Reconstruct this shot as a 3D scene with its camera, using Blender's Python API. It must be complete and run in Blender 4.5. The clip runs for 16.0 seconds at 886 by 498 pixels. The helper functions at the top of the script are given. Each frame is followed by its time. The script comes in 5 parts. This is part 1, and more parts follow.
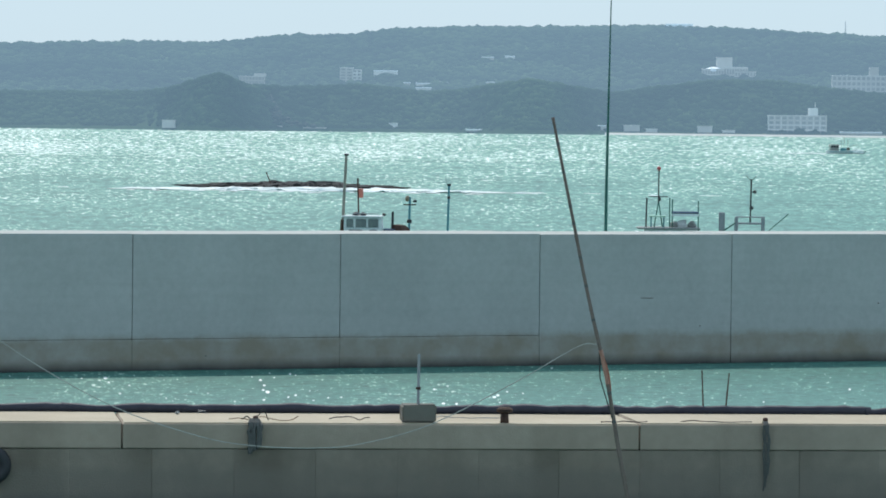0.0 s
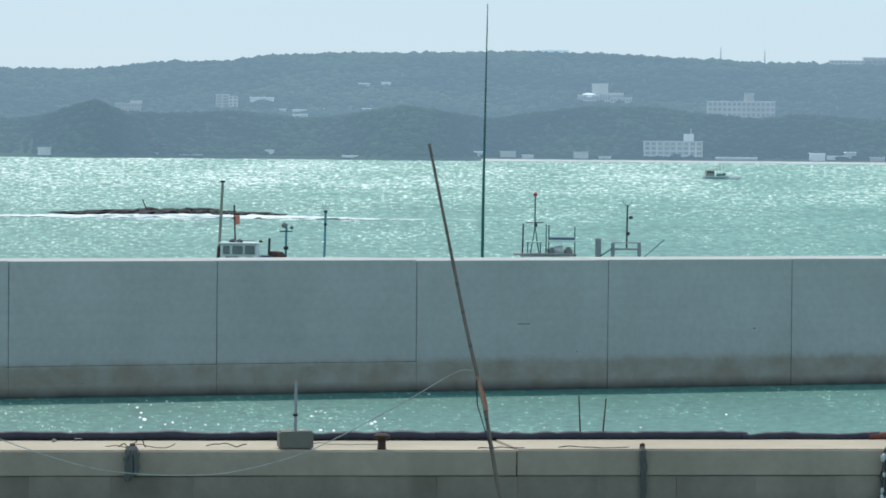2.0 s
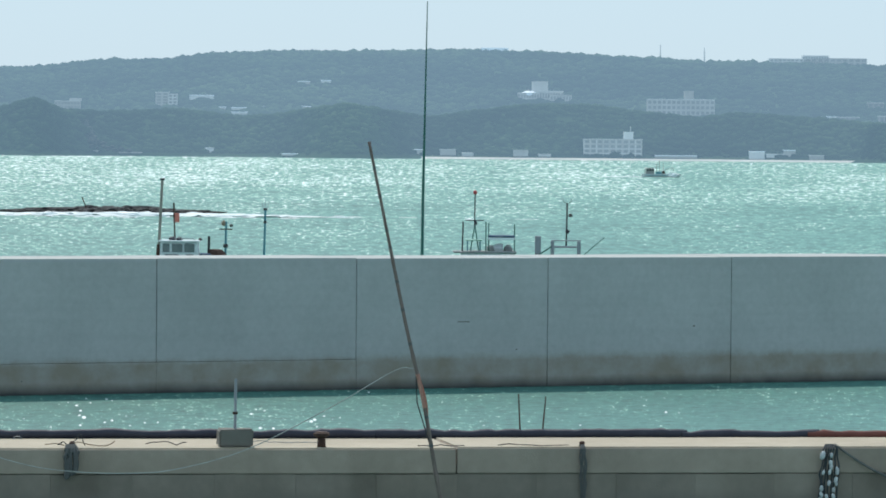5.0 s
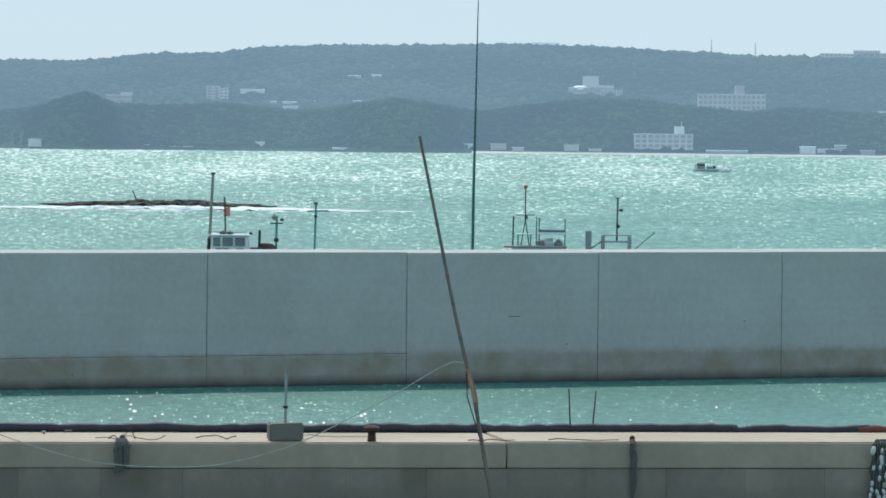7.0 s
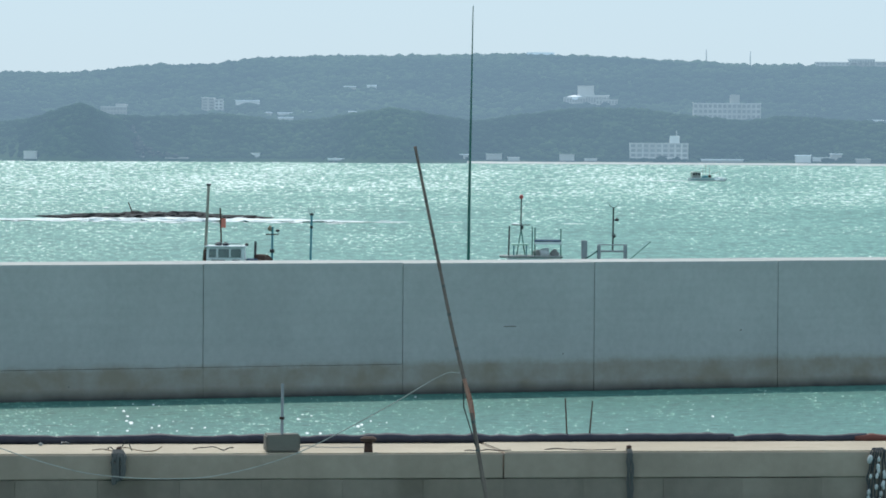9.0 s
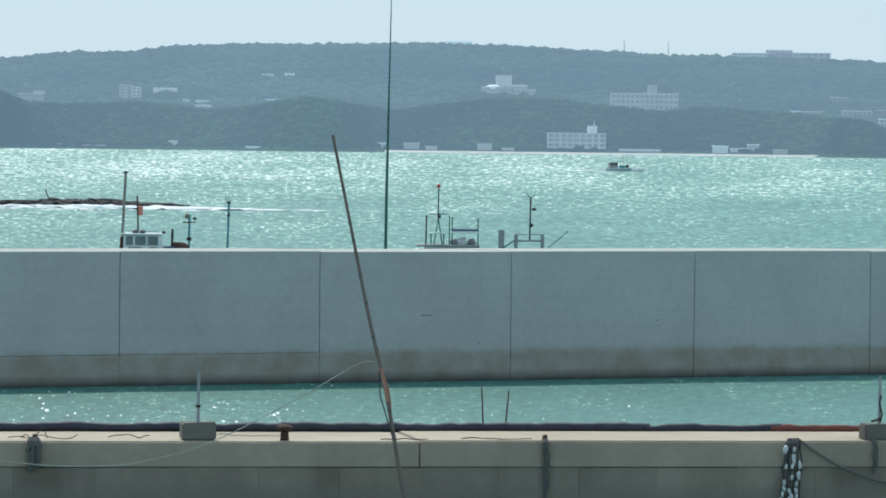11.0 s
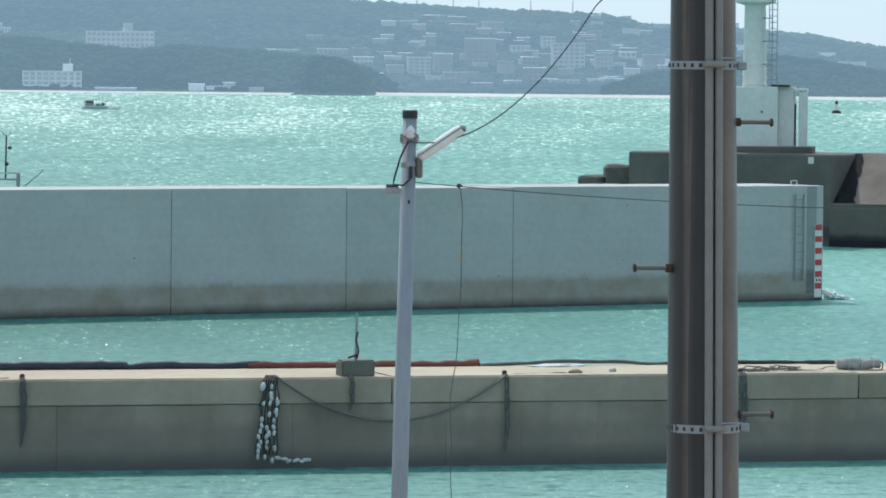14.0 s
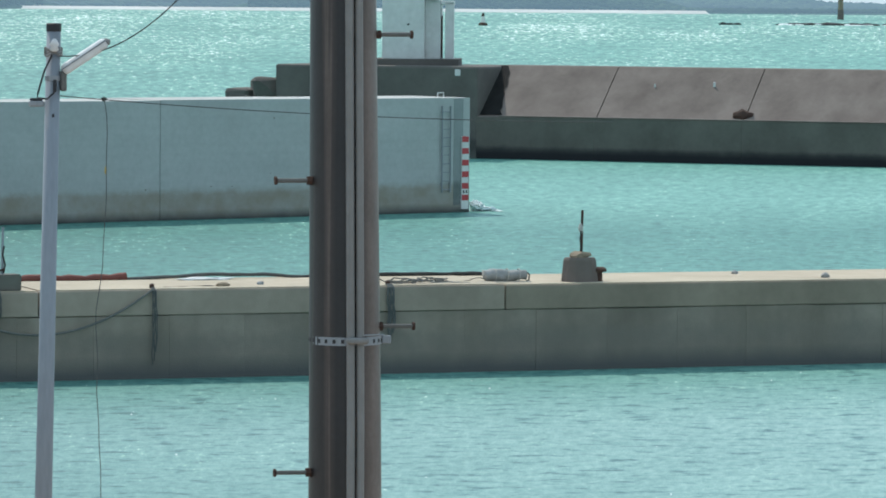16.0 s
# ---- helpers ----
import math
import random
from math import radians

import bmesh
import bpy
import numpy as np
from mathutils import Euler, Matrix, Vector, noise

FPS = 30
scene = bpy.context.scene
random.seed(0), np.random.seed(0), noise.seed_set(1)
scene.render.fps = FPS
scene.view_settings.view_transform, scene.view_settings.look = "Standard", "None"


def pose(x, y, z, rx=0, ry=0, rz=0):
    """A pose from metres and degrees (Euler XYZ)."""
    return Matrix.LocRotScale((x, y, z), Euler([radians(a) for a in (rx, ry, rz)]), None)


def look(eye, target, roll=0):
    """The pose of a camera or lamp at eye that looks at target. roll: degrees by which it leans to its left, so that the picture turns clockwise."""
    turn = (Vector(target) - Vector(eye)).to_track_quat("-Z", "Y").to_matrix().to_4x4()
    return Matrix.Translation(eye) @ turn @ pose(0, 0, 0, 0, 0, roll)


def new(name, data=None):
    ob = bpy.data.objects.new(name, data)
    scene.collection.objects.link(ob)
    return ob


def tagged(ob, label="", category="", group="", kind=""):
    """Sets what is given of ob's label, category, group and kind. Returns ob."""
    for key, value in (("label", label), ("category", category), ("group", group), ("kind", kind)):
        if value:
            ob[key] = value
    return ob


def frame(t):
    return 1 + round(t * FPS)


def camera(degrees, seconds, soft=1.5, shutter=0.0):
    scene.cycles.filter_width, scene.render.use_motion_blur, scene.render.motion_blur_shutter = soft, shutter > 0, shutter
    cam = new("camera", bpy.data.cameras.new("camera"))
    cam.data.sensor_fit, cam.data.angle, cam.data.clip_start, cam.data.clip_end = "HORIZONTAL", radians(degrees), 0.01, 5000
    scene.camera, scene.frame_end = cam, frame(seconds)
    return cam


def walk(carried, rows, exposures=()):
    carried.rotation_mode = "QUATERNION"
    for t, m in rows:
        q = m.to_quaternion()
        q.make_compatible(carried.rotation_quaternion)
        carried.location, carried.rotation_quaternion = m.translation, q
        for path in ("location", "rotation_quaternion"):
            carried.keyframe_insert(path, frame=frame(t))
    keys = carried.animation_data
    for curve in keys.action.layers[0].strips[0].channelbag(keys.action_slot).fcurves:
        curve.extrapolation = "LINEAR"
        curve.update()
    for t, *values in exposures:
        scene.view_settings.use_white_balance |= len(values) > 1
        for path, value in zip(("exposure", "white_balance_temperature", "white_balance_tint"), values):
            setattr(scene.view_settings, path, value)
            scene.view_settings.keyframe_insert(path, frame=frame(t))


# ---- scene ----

# ---------------------------------------------------------------- camera
EYE = Vector((0.0, 0.0, 7.3))
cam = camera(11.0, 16.0, soft=1.8)


def aim(yaw, pitch, roll, sway=0.0):
    """Camera pose from compass turn, tilt and lean in degrees."""
    a, e = radians(yaw), radians(pitch)
    eye = EYE + Vector((sway, 0, 0))
    return look(eye, eye + Vector((math.sin(a) * math.cos(e), math.cos(a) * math.cos(e), math.sin(e))), roll)


PATH = [(0, -1.654, -1.572, 0.652), (0.5, -0.358, -1.509, 0.692), (1, 0.411, -1.289, 0.613), (1.5, 0.218, -1.213, 0.469),
        (2, -0.122, -1.228, 0.513), (2.5, -0.123, -1.206, 0.490), (3, 0.106, -1.194, 0.543), (3.5, 0.531, -1.250, 0.476),
        (3.7, 0.698, -1.315, 0.520), (5.8, 0.405, -1.204, 0.580), (6, 0.193, -1.202, 0.710), (6.5, 0.078, -1.240, 0.701),
        (7, 0.000, -1.323, 0.620), (7.5, -0.023, -1.364, 0.590), (8, -0.003, -1.331, 0.513), (8.2, -0.034, -1.284, 0.407),
        (10.3, 0.466, -1.164, 0.536), (10.5, 0.637, -1.236, 0.548), (11, 1.084, -1.323, 0.671), (11.5, 2.109, -1.473, 0.782),
        (12, 3.454, -1.570, 0.896), (12.5, 4.779, -1.732, 0.761), (13, 5.986, -1.896, 0.775), (13.5, 7.132, -1.977, 0.722),
        (14, 7.603, -2.027, 0.567), (14.5, 7.674, -2.124, 0.568), (15, 9.148, -2.387, 0.584, 0.004), (15.5, 10.853, -2.639, 0.487, 0.014),
        (16, 11.994, -3.074, 0.457, 0.022)]
walk(cam, [(row[0], aim(*row[1:])) for row in PATH], exposures=[(0.0, 0.07), (11.0, 0.06), (12.5, 0.12), (13.0, 0.16), (14.5, 0.27), (15.5, 0.27), (16.0, 0.21)])

# ---------------------------------------------------------------- light
SUN_AZ, SUN_EL = -14.0, 51.0
world = bpy.data.worlds.new("world")
scene.world = world
world.use_nodes = True
wn = world.node_tree.nodes
sky = wn.new("ShaderNodeTexSky")
sky.sky_type = "NISHITA"
sky.sun_disc = False
sky.sun_elevation = radians(SUN_EL)
sky.sun_rotation = radians(SUN_AZ % 360)
sky.air_density, sky.dust_density, sky.ozone_density = 1.0, 0.6, 2.0
wn["Background"].inputs["Strength"].default_value = 0.1
# thin bright sea haze evens out the clear sky
haze = wn.new("ShaderNodeMix")
haze.data_type = "RGBA"
haze.inputs["Factor"].default_value = 0.82
haze.inputs["B"].default_value = (5.25, 7.2, 8.75, 1)
world.node_tree.links.new(sky.outputs["Color"], haze.inputs["A"])
world.node_tree.links.new(haze.outputs["Result"], wn["Background"].inputs["Color"])

sun_data = bpy.data.lights.new("sun", "SUN")
sun_data.energy, sun_data.angle, sun_data.color = 2.8, radians(0.53), (1.0, 0.95, 0.88)
sun = new("sun", sun_data)
_a, _e = radians(SUN_AZ), radians(SUN_EL)
sun.matrix_world = look(Vector((math.sin(_a) * math.cos(_e), math.cos(_a) * math.cos(_e), math.sin(_e))) * 300, (0, 0, 0))


# ---------------------------------------------------------------- materials
def node(nt, kind, **inputs):
    n = nt.nodes.new(kind)
    for key, value in inputs.items():
        n.inputs[key.replace("_", " ")].default_value = value
    return n


def ramp(nt, source, stops):
    r = nt.nodes.new("ShaderNodeValToRGB")
    e = r.color_ramp.elements
    while len(e) < len(stops):
        e.new(0.5)
    for el, (pos, col) in zip(e, stops):
        el.position = pos
        el.color = (*col, 1) if len(col) == 3 else col
    nt.links.new(source, r.inputs["Fac"])
    return r.outputs["Color"]


def mixed(nt, fac, a, b, mode="MIX"):
    m = nt.nodes.new("ShaderNodeMix")
    m.data_type, m.blend_type = "RGBA", mode
    for sock, v in ((m.inputs["Factor"], fac), (m.inputs["A"], a), (m.inputs["B"], b)):
        if hasattr(v, "is_linked"):
            nt.links.new(v, sock)
        else:
            sock.default_value = v if isinstance(v, (int, float)) else (*v, 1)
    return m.outputs["Result"]


def noise_at(nt, coords, scale, detail=4.0, rough=0.55, stretch=None):
    if stretch:
        mp = nt.nodes.new("ShaderNodeMapping")
        mp.inputs["Scale"].default_value = stretch
        nt.links.new(coords, mp.inputs["Vector"])
        coords = mp.outputs["Vector"]
    n = node(nt, "ShaderNodeTexNoise", Scale=scale, Detail=detail, Roughness=rough)
    nt.links.new(coords, n.inputs["Vector"])
    return n.outputs["Fac"]


def blank(name, rough=0.8, metal=0.0):
    m = bpy.data.materials.new(name)
    m.use_nodes = True
    nt = m.node_tree
    p = nt.nodes["Principled BSDF"]
    p.inputs["Roughness"].default_value, p.inputs["Metallic"].default_value = rough, metal
    geo = nt.nodes.new("ShaderNodeNewGeometry")
    return m, nt, p, geo.outputs["Position"]


def bumped(nt, p, height, strength, dist):
    b = nt.nodes.new("ShaderNodeBump")
    b.inputs["Strength"].default_value, b.inputs["Distance"].default_value = strength, dist
    nt.links.new(height, b.inputs["Height"])
    nt.links.new(b.outputs["Normal"], p.inputs["Normal"])
    return b


def plain(name, dark, light, scale=6.0, rough=0.7, metal=0.0, bump=0.3, big=None, stretch=None, vary=0.0):
    """A surface that wavers between two colours at two scales, with fine relief."""
    m, nt, p, pos = blank(name, rough, metal)
    fine = noise_at(nt, pos, scale, 5, 0.6, stretch)
    coarse = noise_at(nt, pos, big or scale * 0.13, 3, 0.5, stretch)
    both = nt.nodes.new("ShaderNodeMath")
    both.operation = "MULTIPLY_ADD"
    nt.links.new(fine, both.inputs[0])
    both.inputs[1].default_value = 0.55
    half = nt.nodes.new("ShaderNodeMath")
    half.operation = "MULTIPLY"
    half.inputs[1].default_value = 0.45
    nt.links.new(coarse, half.inputs[0])
    nt.links.new(half.outputs[0], both.inputs[2])
    col = ramp(nt, both.outputs[0], [(0.32, dark), (0.68, light)])
    if vary:
        info = nt.nodes.new("ShaderNodeObjectInfo")
        tone = ramp(nt, info.outputs["Random"], [(0.0, (1 - vary,) * 3), (1.0, (1 + vary * 0.3,) * 3)])
        col = mixed(nt, 1.0, col, tone, "MULTIPLY")
    nt.links.new(col, p.inputs["Base Color"])
    if bump:
        bumped(nt, p, fine, bump, 0.02)
    return m


def math_of(nt, op, a, b=None, c=None):
    n = nt.nodes.new("ShaderNodeMath")
    n.operation = op
    for sock, v in zip(n.inputs, (a, b, c)):
        if v is None:
            continue
        if hasattr(v, "is_linked"):
            nt.links.new(v, sock)
        else:
            sock.default_value = v
    return n.outputs[0]


def concrete(name, dark, light, tide=None, tide_col=(0.13, 0.13, 0.115), wet=0.18, boards=0.0, vary=0.06, wet_col=(0.095, 0.097, 0.086), drips=0.16):
    """Weathered cast concrete; tide: height in metres up to which weed and water have stained it."""
    m, nt, p, pos = blank(name, 0.85)
    fine = noise_at(nt, pos, 5.0, 6, 0.65)
    grain = noise_at(nt, pos, 40.0, 2, 0.5)
    coarse = noise_at(nt, pos, 0.45, 4, 0.6)
    runs = noise_at(nt, pos, 0.8, 3, 0.5, (1.0, 1.0, 0.12))
    col = ramp(nt, coarse, [(0.3, dark), (0.7, light)])
    col = mixed(nt, 0.22, col, ramp(nt, fine, [(0.3, (0.62, 0.62, 0.6)), (0.65, (1.1, 1.1, 1.1))]), "MULTIPLY")
    col = mixed(nt, drips, col, ramp(nt, runs, [(0.33, (0.62, 0.61, 0.58)), (0.55, (1, 1, 1))]), "MULTIPLY")
    if boards:
        sep = nt.nodes.new("ShaderNodeSeparateXYZ")
        nt.links.new(pos, sep.inputs[0])
        w = nt.nodes.new("ShaderNodeTexNoise")
        w.noise_dimensions = "1D"
        w.inputs["Scale"].default_value = 3.3
        nt.links.new(sep.outputs["Z"], w.inputs["W"])
        col = mixed(nt, boards, col, ramp(nt, w.outputs["Fac"], [(0.35, (0.75, 0.75, 0.75)), (0.6, (1.05, 1.05, 1.05))]), "MULTIPLY")
    if vary:
        info = nt.nodes.new("ShaderNodeObjectInfo")
        col = mixed(nt, 1.0, col, ramp(nt, info.outputs["Random"], [(0.0, (1 - vary,) * 3), (1.0, (1 + vary * 0.3,) * 3)]), "MULTIPLY")
    if tide is not None:
        mottle = ramp(nt, noise_at(nt, pos, 0.9, 5, 0.65), [(0.34, (0.22, 0.22, 0.22)), (0.66, (0.6, 0.6, 0.6))])
        sep = nt.nodes.new("ShaderNodeSeparateXYZ")
        nt.links.new(pos, sep.inputs[0])
        lift = nt.nodes.new("ShaderNodeMath")
        lift.operation = "MULTIPLY_ADD"
        nt.links.new(noise_at(nt, pos, 1.1, 6, 0.75), lift.inputs[0])
        lift.inputs[1].default_value = -0.5
        nt.links.new(sep.outputs["Z"], lift.inputs[2])
        rng = nt.nodes.new("ShaderNodeMapRange")
        rng.inputs["From Min"].default_value = tide - 0.36
        rng.inputs["From Max"].default_value = tide - 0.14
        nt.links.new(lift.outputs[0], rng.inputs["Value"])
        col = mixed(nt, rng.outputs["Result"], mixed(nt, mottle, tide_col, col, "MIX"), col)
        low = nt.nodes.new("ShaderNodeMapRange")
        low.inputs["From Min"].default_value = wet - 0.22
        low.inputs["From Max"].default_value = wet + 0.12
        nt.links.new(math_of(nt, "MULTIPLY_ADD", noise_at(nt, pos, 1.4, 3, 0.5), -0.15, sep.outputs["Z"]), low.inputs["Value"])
        col = mixed(nt, low.outputs["Result"], wet_col, col)
    nt.links.new(col, p.inputs["Base Color"])
    add = nt.nodes.new("ShaderNodeMath")
    add.operation = "ADD"
    nt.links.new(fine, add.inputs[0])
    nt.links.new(grain, add.inputs[1])
    bumped(nt, p, add.outputs[0], 0.35, 0.02)
    return m


def sea_material():
    """Shallow lagoon water, turquoise over sand, ruffled by wind; wave pattern scaled to fit the camera's view, foam
    and painted glints on the crests.
    """
    m, nt, p, pos = blank("lagoon_water", 0.46)
    p.inputs["IOR"].default_value = 1.33
    p.inputs["Specular IOR Level"].default_value = 0.34
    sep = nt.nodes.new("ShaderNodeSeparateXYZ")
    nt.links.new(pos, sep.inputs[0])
    view_range = math_of(nt, "MAXIMUM", sep.outputs["Y"], 30.0)
    # x/y and a power of y keep wavelets sized to the camera's view
    across = math_of(nt, "MULTIPLY", math_of(nt, "DIVIDE", sep.outputs["X"], view_range), 1018.0)
    along = math_of(nt, "DIVIDE", 2661.0, math_of(nt, "POWER", view_range, 0.6))
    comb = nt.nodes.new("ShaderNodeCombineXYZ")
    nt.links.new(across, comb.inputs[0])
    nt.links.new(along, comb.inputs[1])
    view_waves = comb.outputs[0]
    chop = noise_at(nt, view_waves, 0.95, 4, 0.68, (0.46, 1, 1))
    groups = noise_at(nt, view_waves, 0.07, 3, 0.55, (0.5, 1.3, 1))
    glint = noise_at(nt, view_waves, 1.8, 2, 0.6, (0.55, 1, 1))
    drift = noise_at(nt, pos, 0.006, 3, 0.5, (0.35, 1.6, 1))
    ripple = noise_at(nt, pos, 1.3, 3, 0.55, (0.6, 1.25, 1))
    col = ramp(nt, drift, [(0.35, (0.084, 0.262, 0.215)), (0.65, (0.116, 0.318, 0.262))])
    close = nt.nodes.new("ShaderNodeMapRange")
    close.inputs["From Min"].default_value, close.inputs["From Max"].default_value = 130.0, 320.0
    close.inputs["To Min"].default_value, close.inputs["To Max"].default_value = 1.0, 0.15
    nt.links.new(view_range, close.inputs["Value"])
    # bright wave backs and dark troughs are painted into the colour
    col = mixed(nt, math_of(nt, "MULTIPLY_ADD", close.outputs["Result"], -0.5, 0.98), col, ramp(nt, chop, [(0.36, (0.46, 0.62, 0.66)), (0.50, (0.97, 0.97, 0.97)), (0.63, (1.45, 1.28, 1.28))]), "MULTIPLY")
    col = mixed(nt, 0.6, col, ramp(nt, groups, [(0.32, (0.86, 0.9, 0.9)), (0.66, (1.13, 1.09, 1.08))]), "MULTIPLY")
    # shallow sand inside the basin, the wall's dark reflection painted in along it
    basin_tone = nt.nodes.new("ShaderNodeMapRange")
    basin_tone.inputs["From Min"].default_value, basin_tone.inputs["From Max"].default_value = 60.0, 200.0
    nt.links.new(view_range, basin_tone.inputs["Value"])
    col = mixed(nt, 1.0, col, ramp(nt, basin_tone.outputs["Result"], [(0.12, (1.75, 1.16, 1.28)), (0.20, (1.0, 0.92, 0.95)), (0.40, (0.80, 0.84, 0.85)), (0.58, (0.62, 0.72, 0.73)), (0.75, (1.12, 1.05, 1.06)), (1.0, (1, 1, 1))]), "MULTIPLY")
    # tone graded by bearing to fit the camera's view: darker left, paler right
    bearing_tone = nt.nodes.new("ShaderNodeMapRange")
    bearing_tone.inputs["From Min"].default_value, bearing_tone.inputs["From Max"].default_value = -100.0, 320.0
    nt.links.new(across, bearing_tone.inputs["Value"])
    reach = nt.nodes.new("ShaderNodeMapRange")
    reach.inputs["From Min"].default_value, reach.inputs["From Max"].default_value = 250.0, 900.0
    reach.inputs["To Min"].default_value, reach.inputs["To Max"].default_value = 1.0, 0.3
    nt.links.new(view_range, reach.inputs["Value"])
    col = mixed(nt, reach.outputs["Result"], col, ramp(nt, bearing_tone.outputs["Result"], [(0.0, (0.66, 0.77, 0.77)), (0.45, (0.74, 0.83, 0.84)), (0.72, (1.10, 1.06, 1.08)), (1.0, (1.30, 1.17, 1.20))]), "MULTIPLY")
    # dark faces of small wavelets, painted into the colour close by
    streak = noise_at(nt, pos, 2.4, 3, 0.6, (0.75, 0.9, 1))
    col = mixed(nt, close.outputs["Result"], col, ramp(nt, streak, [(0.33, (0.26, 0.42, 0.47)), (0.44, (0.92, 0.94, 0.94)), (0.70, (1.12, 1.06, 1.06))]), "MULTIPLY")
    # white flecks, foam and painted sun glints: more out on the open lagoon
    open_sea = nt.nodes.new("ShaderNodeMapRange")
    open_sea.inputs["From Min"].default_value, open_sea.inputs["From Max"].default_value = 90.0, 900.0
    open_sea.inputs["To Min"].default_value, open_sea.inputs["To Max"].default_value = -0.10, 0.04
    nt.links.new(view_range, open_sea.inputs["Value"])
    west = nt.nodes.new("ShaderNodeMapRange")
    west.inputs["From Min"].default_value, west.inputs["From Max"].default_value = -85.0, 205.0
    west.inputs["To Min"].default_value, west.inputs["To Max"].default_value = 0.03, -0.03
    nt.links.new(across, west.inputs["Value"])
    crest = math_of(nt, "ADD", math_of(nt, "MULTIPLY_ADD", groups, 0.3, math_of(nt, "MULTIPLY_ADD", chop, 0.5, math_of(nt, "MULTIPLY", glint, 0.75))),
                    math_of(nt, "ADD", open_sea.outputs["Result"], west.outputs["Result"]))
    # sunlit wave backs painted into the colour, then white crests and sun glints
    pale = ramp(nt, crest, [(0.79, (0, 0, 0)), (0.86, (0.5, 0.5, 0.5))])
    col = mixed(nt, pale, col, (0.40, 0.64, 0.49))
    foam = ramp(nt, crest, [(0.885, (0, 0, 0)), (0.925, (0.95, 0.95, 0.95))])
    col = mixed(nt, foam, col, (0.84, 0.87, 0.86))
    # sun glints painted as white dots on the basin water
    vor = nt.nodes.new("ShaderNodeTexVoronoi")
    vor.inputs["Scale"].default_value = 0.5
    nt.links.new(view_waves, vor.inputs["Vector"])
    near = nt.nodes.new("ShaderNodeMapRange")
    near.inputs["From Min"].default_value, near.inputs["From Max"].default_value = 420.0, 90.0
    near.inputs["To Min"].default_value, near.inputs["To Max"].default_value = -0.3, 0.0
    nt.links.new(view_range, near.inputs["Value"])
    rare = noise_at(nt, view_waves, 0.09, 4, 0.75, (0.6, 1, 1))
    size = math_of(nt, "ADD", math_of(nt, "MULTIPLY", math_of(nt, "SUBTRACT", rare, 0.465), 1.15), math_of(nt, "ADD", near.outputs["Result"], math_of(nt, "MULTIPLY", west.outputs["Result"], 3.2)))
    sparkle = math_of(nt, "MULTIPLY", math_of(nt, "SUBTRACT", size, vor.outputs["Distance"]), 14.0)
    sparkle_n = nt.nodes.new("ShaderNodeClamp")
    nt.links.new(sparkle, sparkle_n.inputs["Value"])
    col = mixed(nt, sparkle_n.outputs["Result"], col, (0.84, 0.87, 0.86))
    nt.links.new(col, p.inputs["Base Color"])
    bumped(nt, p, math_of(nt, "MULTIPLY_ADD", chop, 0.5, ripple), 0.28, 0.22)
    return m


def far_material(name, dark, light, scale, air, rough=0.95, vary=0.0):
    """The far shore's surface, with the haze of kilometres of sea air put into its emission."""
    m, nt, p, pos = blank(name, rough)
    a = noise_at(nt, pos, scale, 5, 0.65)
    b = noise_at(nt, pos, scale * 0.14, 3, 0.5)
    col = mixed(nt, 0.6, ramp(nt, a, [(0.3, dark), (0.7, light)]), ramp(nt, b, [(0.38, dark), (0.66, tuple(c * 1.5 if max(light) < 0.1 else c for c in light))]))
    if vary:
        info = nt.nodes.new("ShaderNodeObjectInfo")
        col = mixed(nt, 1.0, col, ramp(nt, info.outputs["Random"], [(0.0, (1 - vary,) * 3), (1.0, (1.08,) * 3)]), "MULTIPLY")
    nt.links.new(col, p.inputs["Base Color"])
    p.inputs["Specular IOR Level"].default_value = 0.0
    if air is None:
        # emission stands in for haze and grows with the slope's distance
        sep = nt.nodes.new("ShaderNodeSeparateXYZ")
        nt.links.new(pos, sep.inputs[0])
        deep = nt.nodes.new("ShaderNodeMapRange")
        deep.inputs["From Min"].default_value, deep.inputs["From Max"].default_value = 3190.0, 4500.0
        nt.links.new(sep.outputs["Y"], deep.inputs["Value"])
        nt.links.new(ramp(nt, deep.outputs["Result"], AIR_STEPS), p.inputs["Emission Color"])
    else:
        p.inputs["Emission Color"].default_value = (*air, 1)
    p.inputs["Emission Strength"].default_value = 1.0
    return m


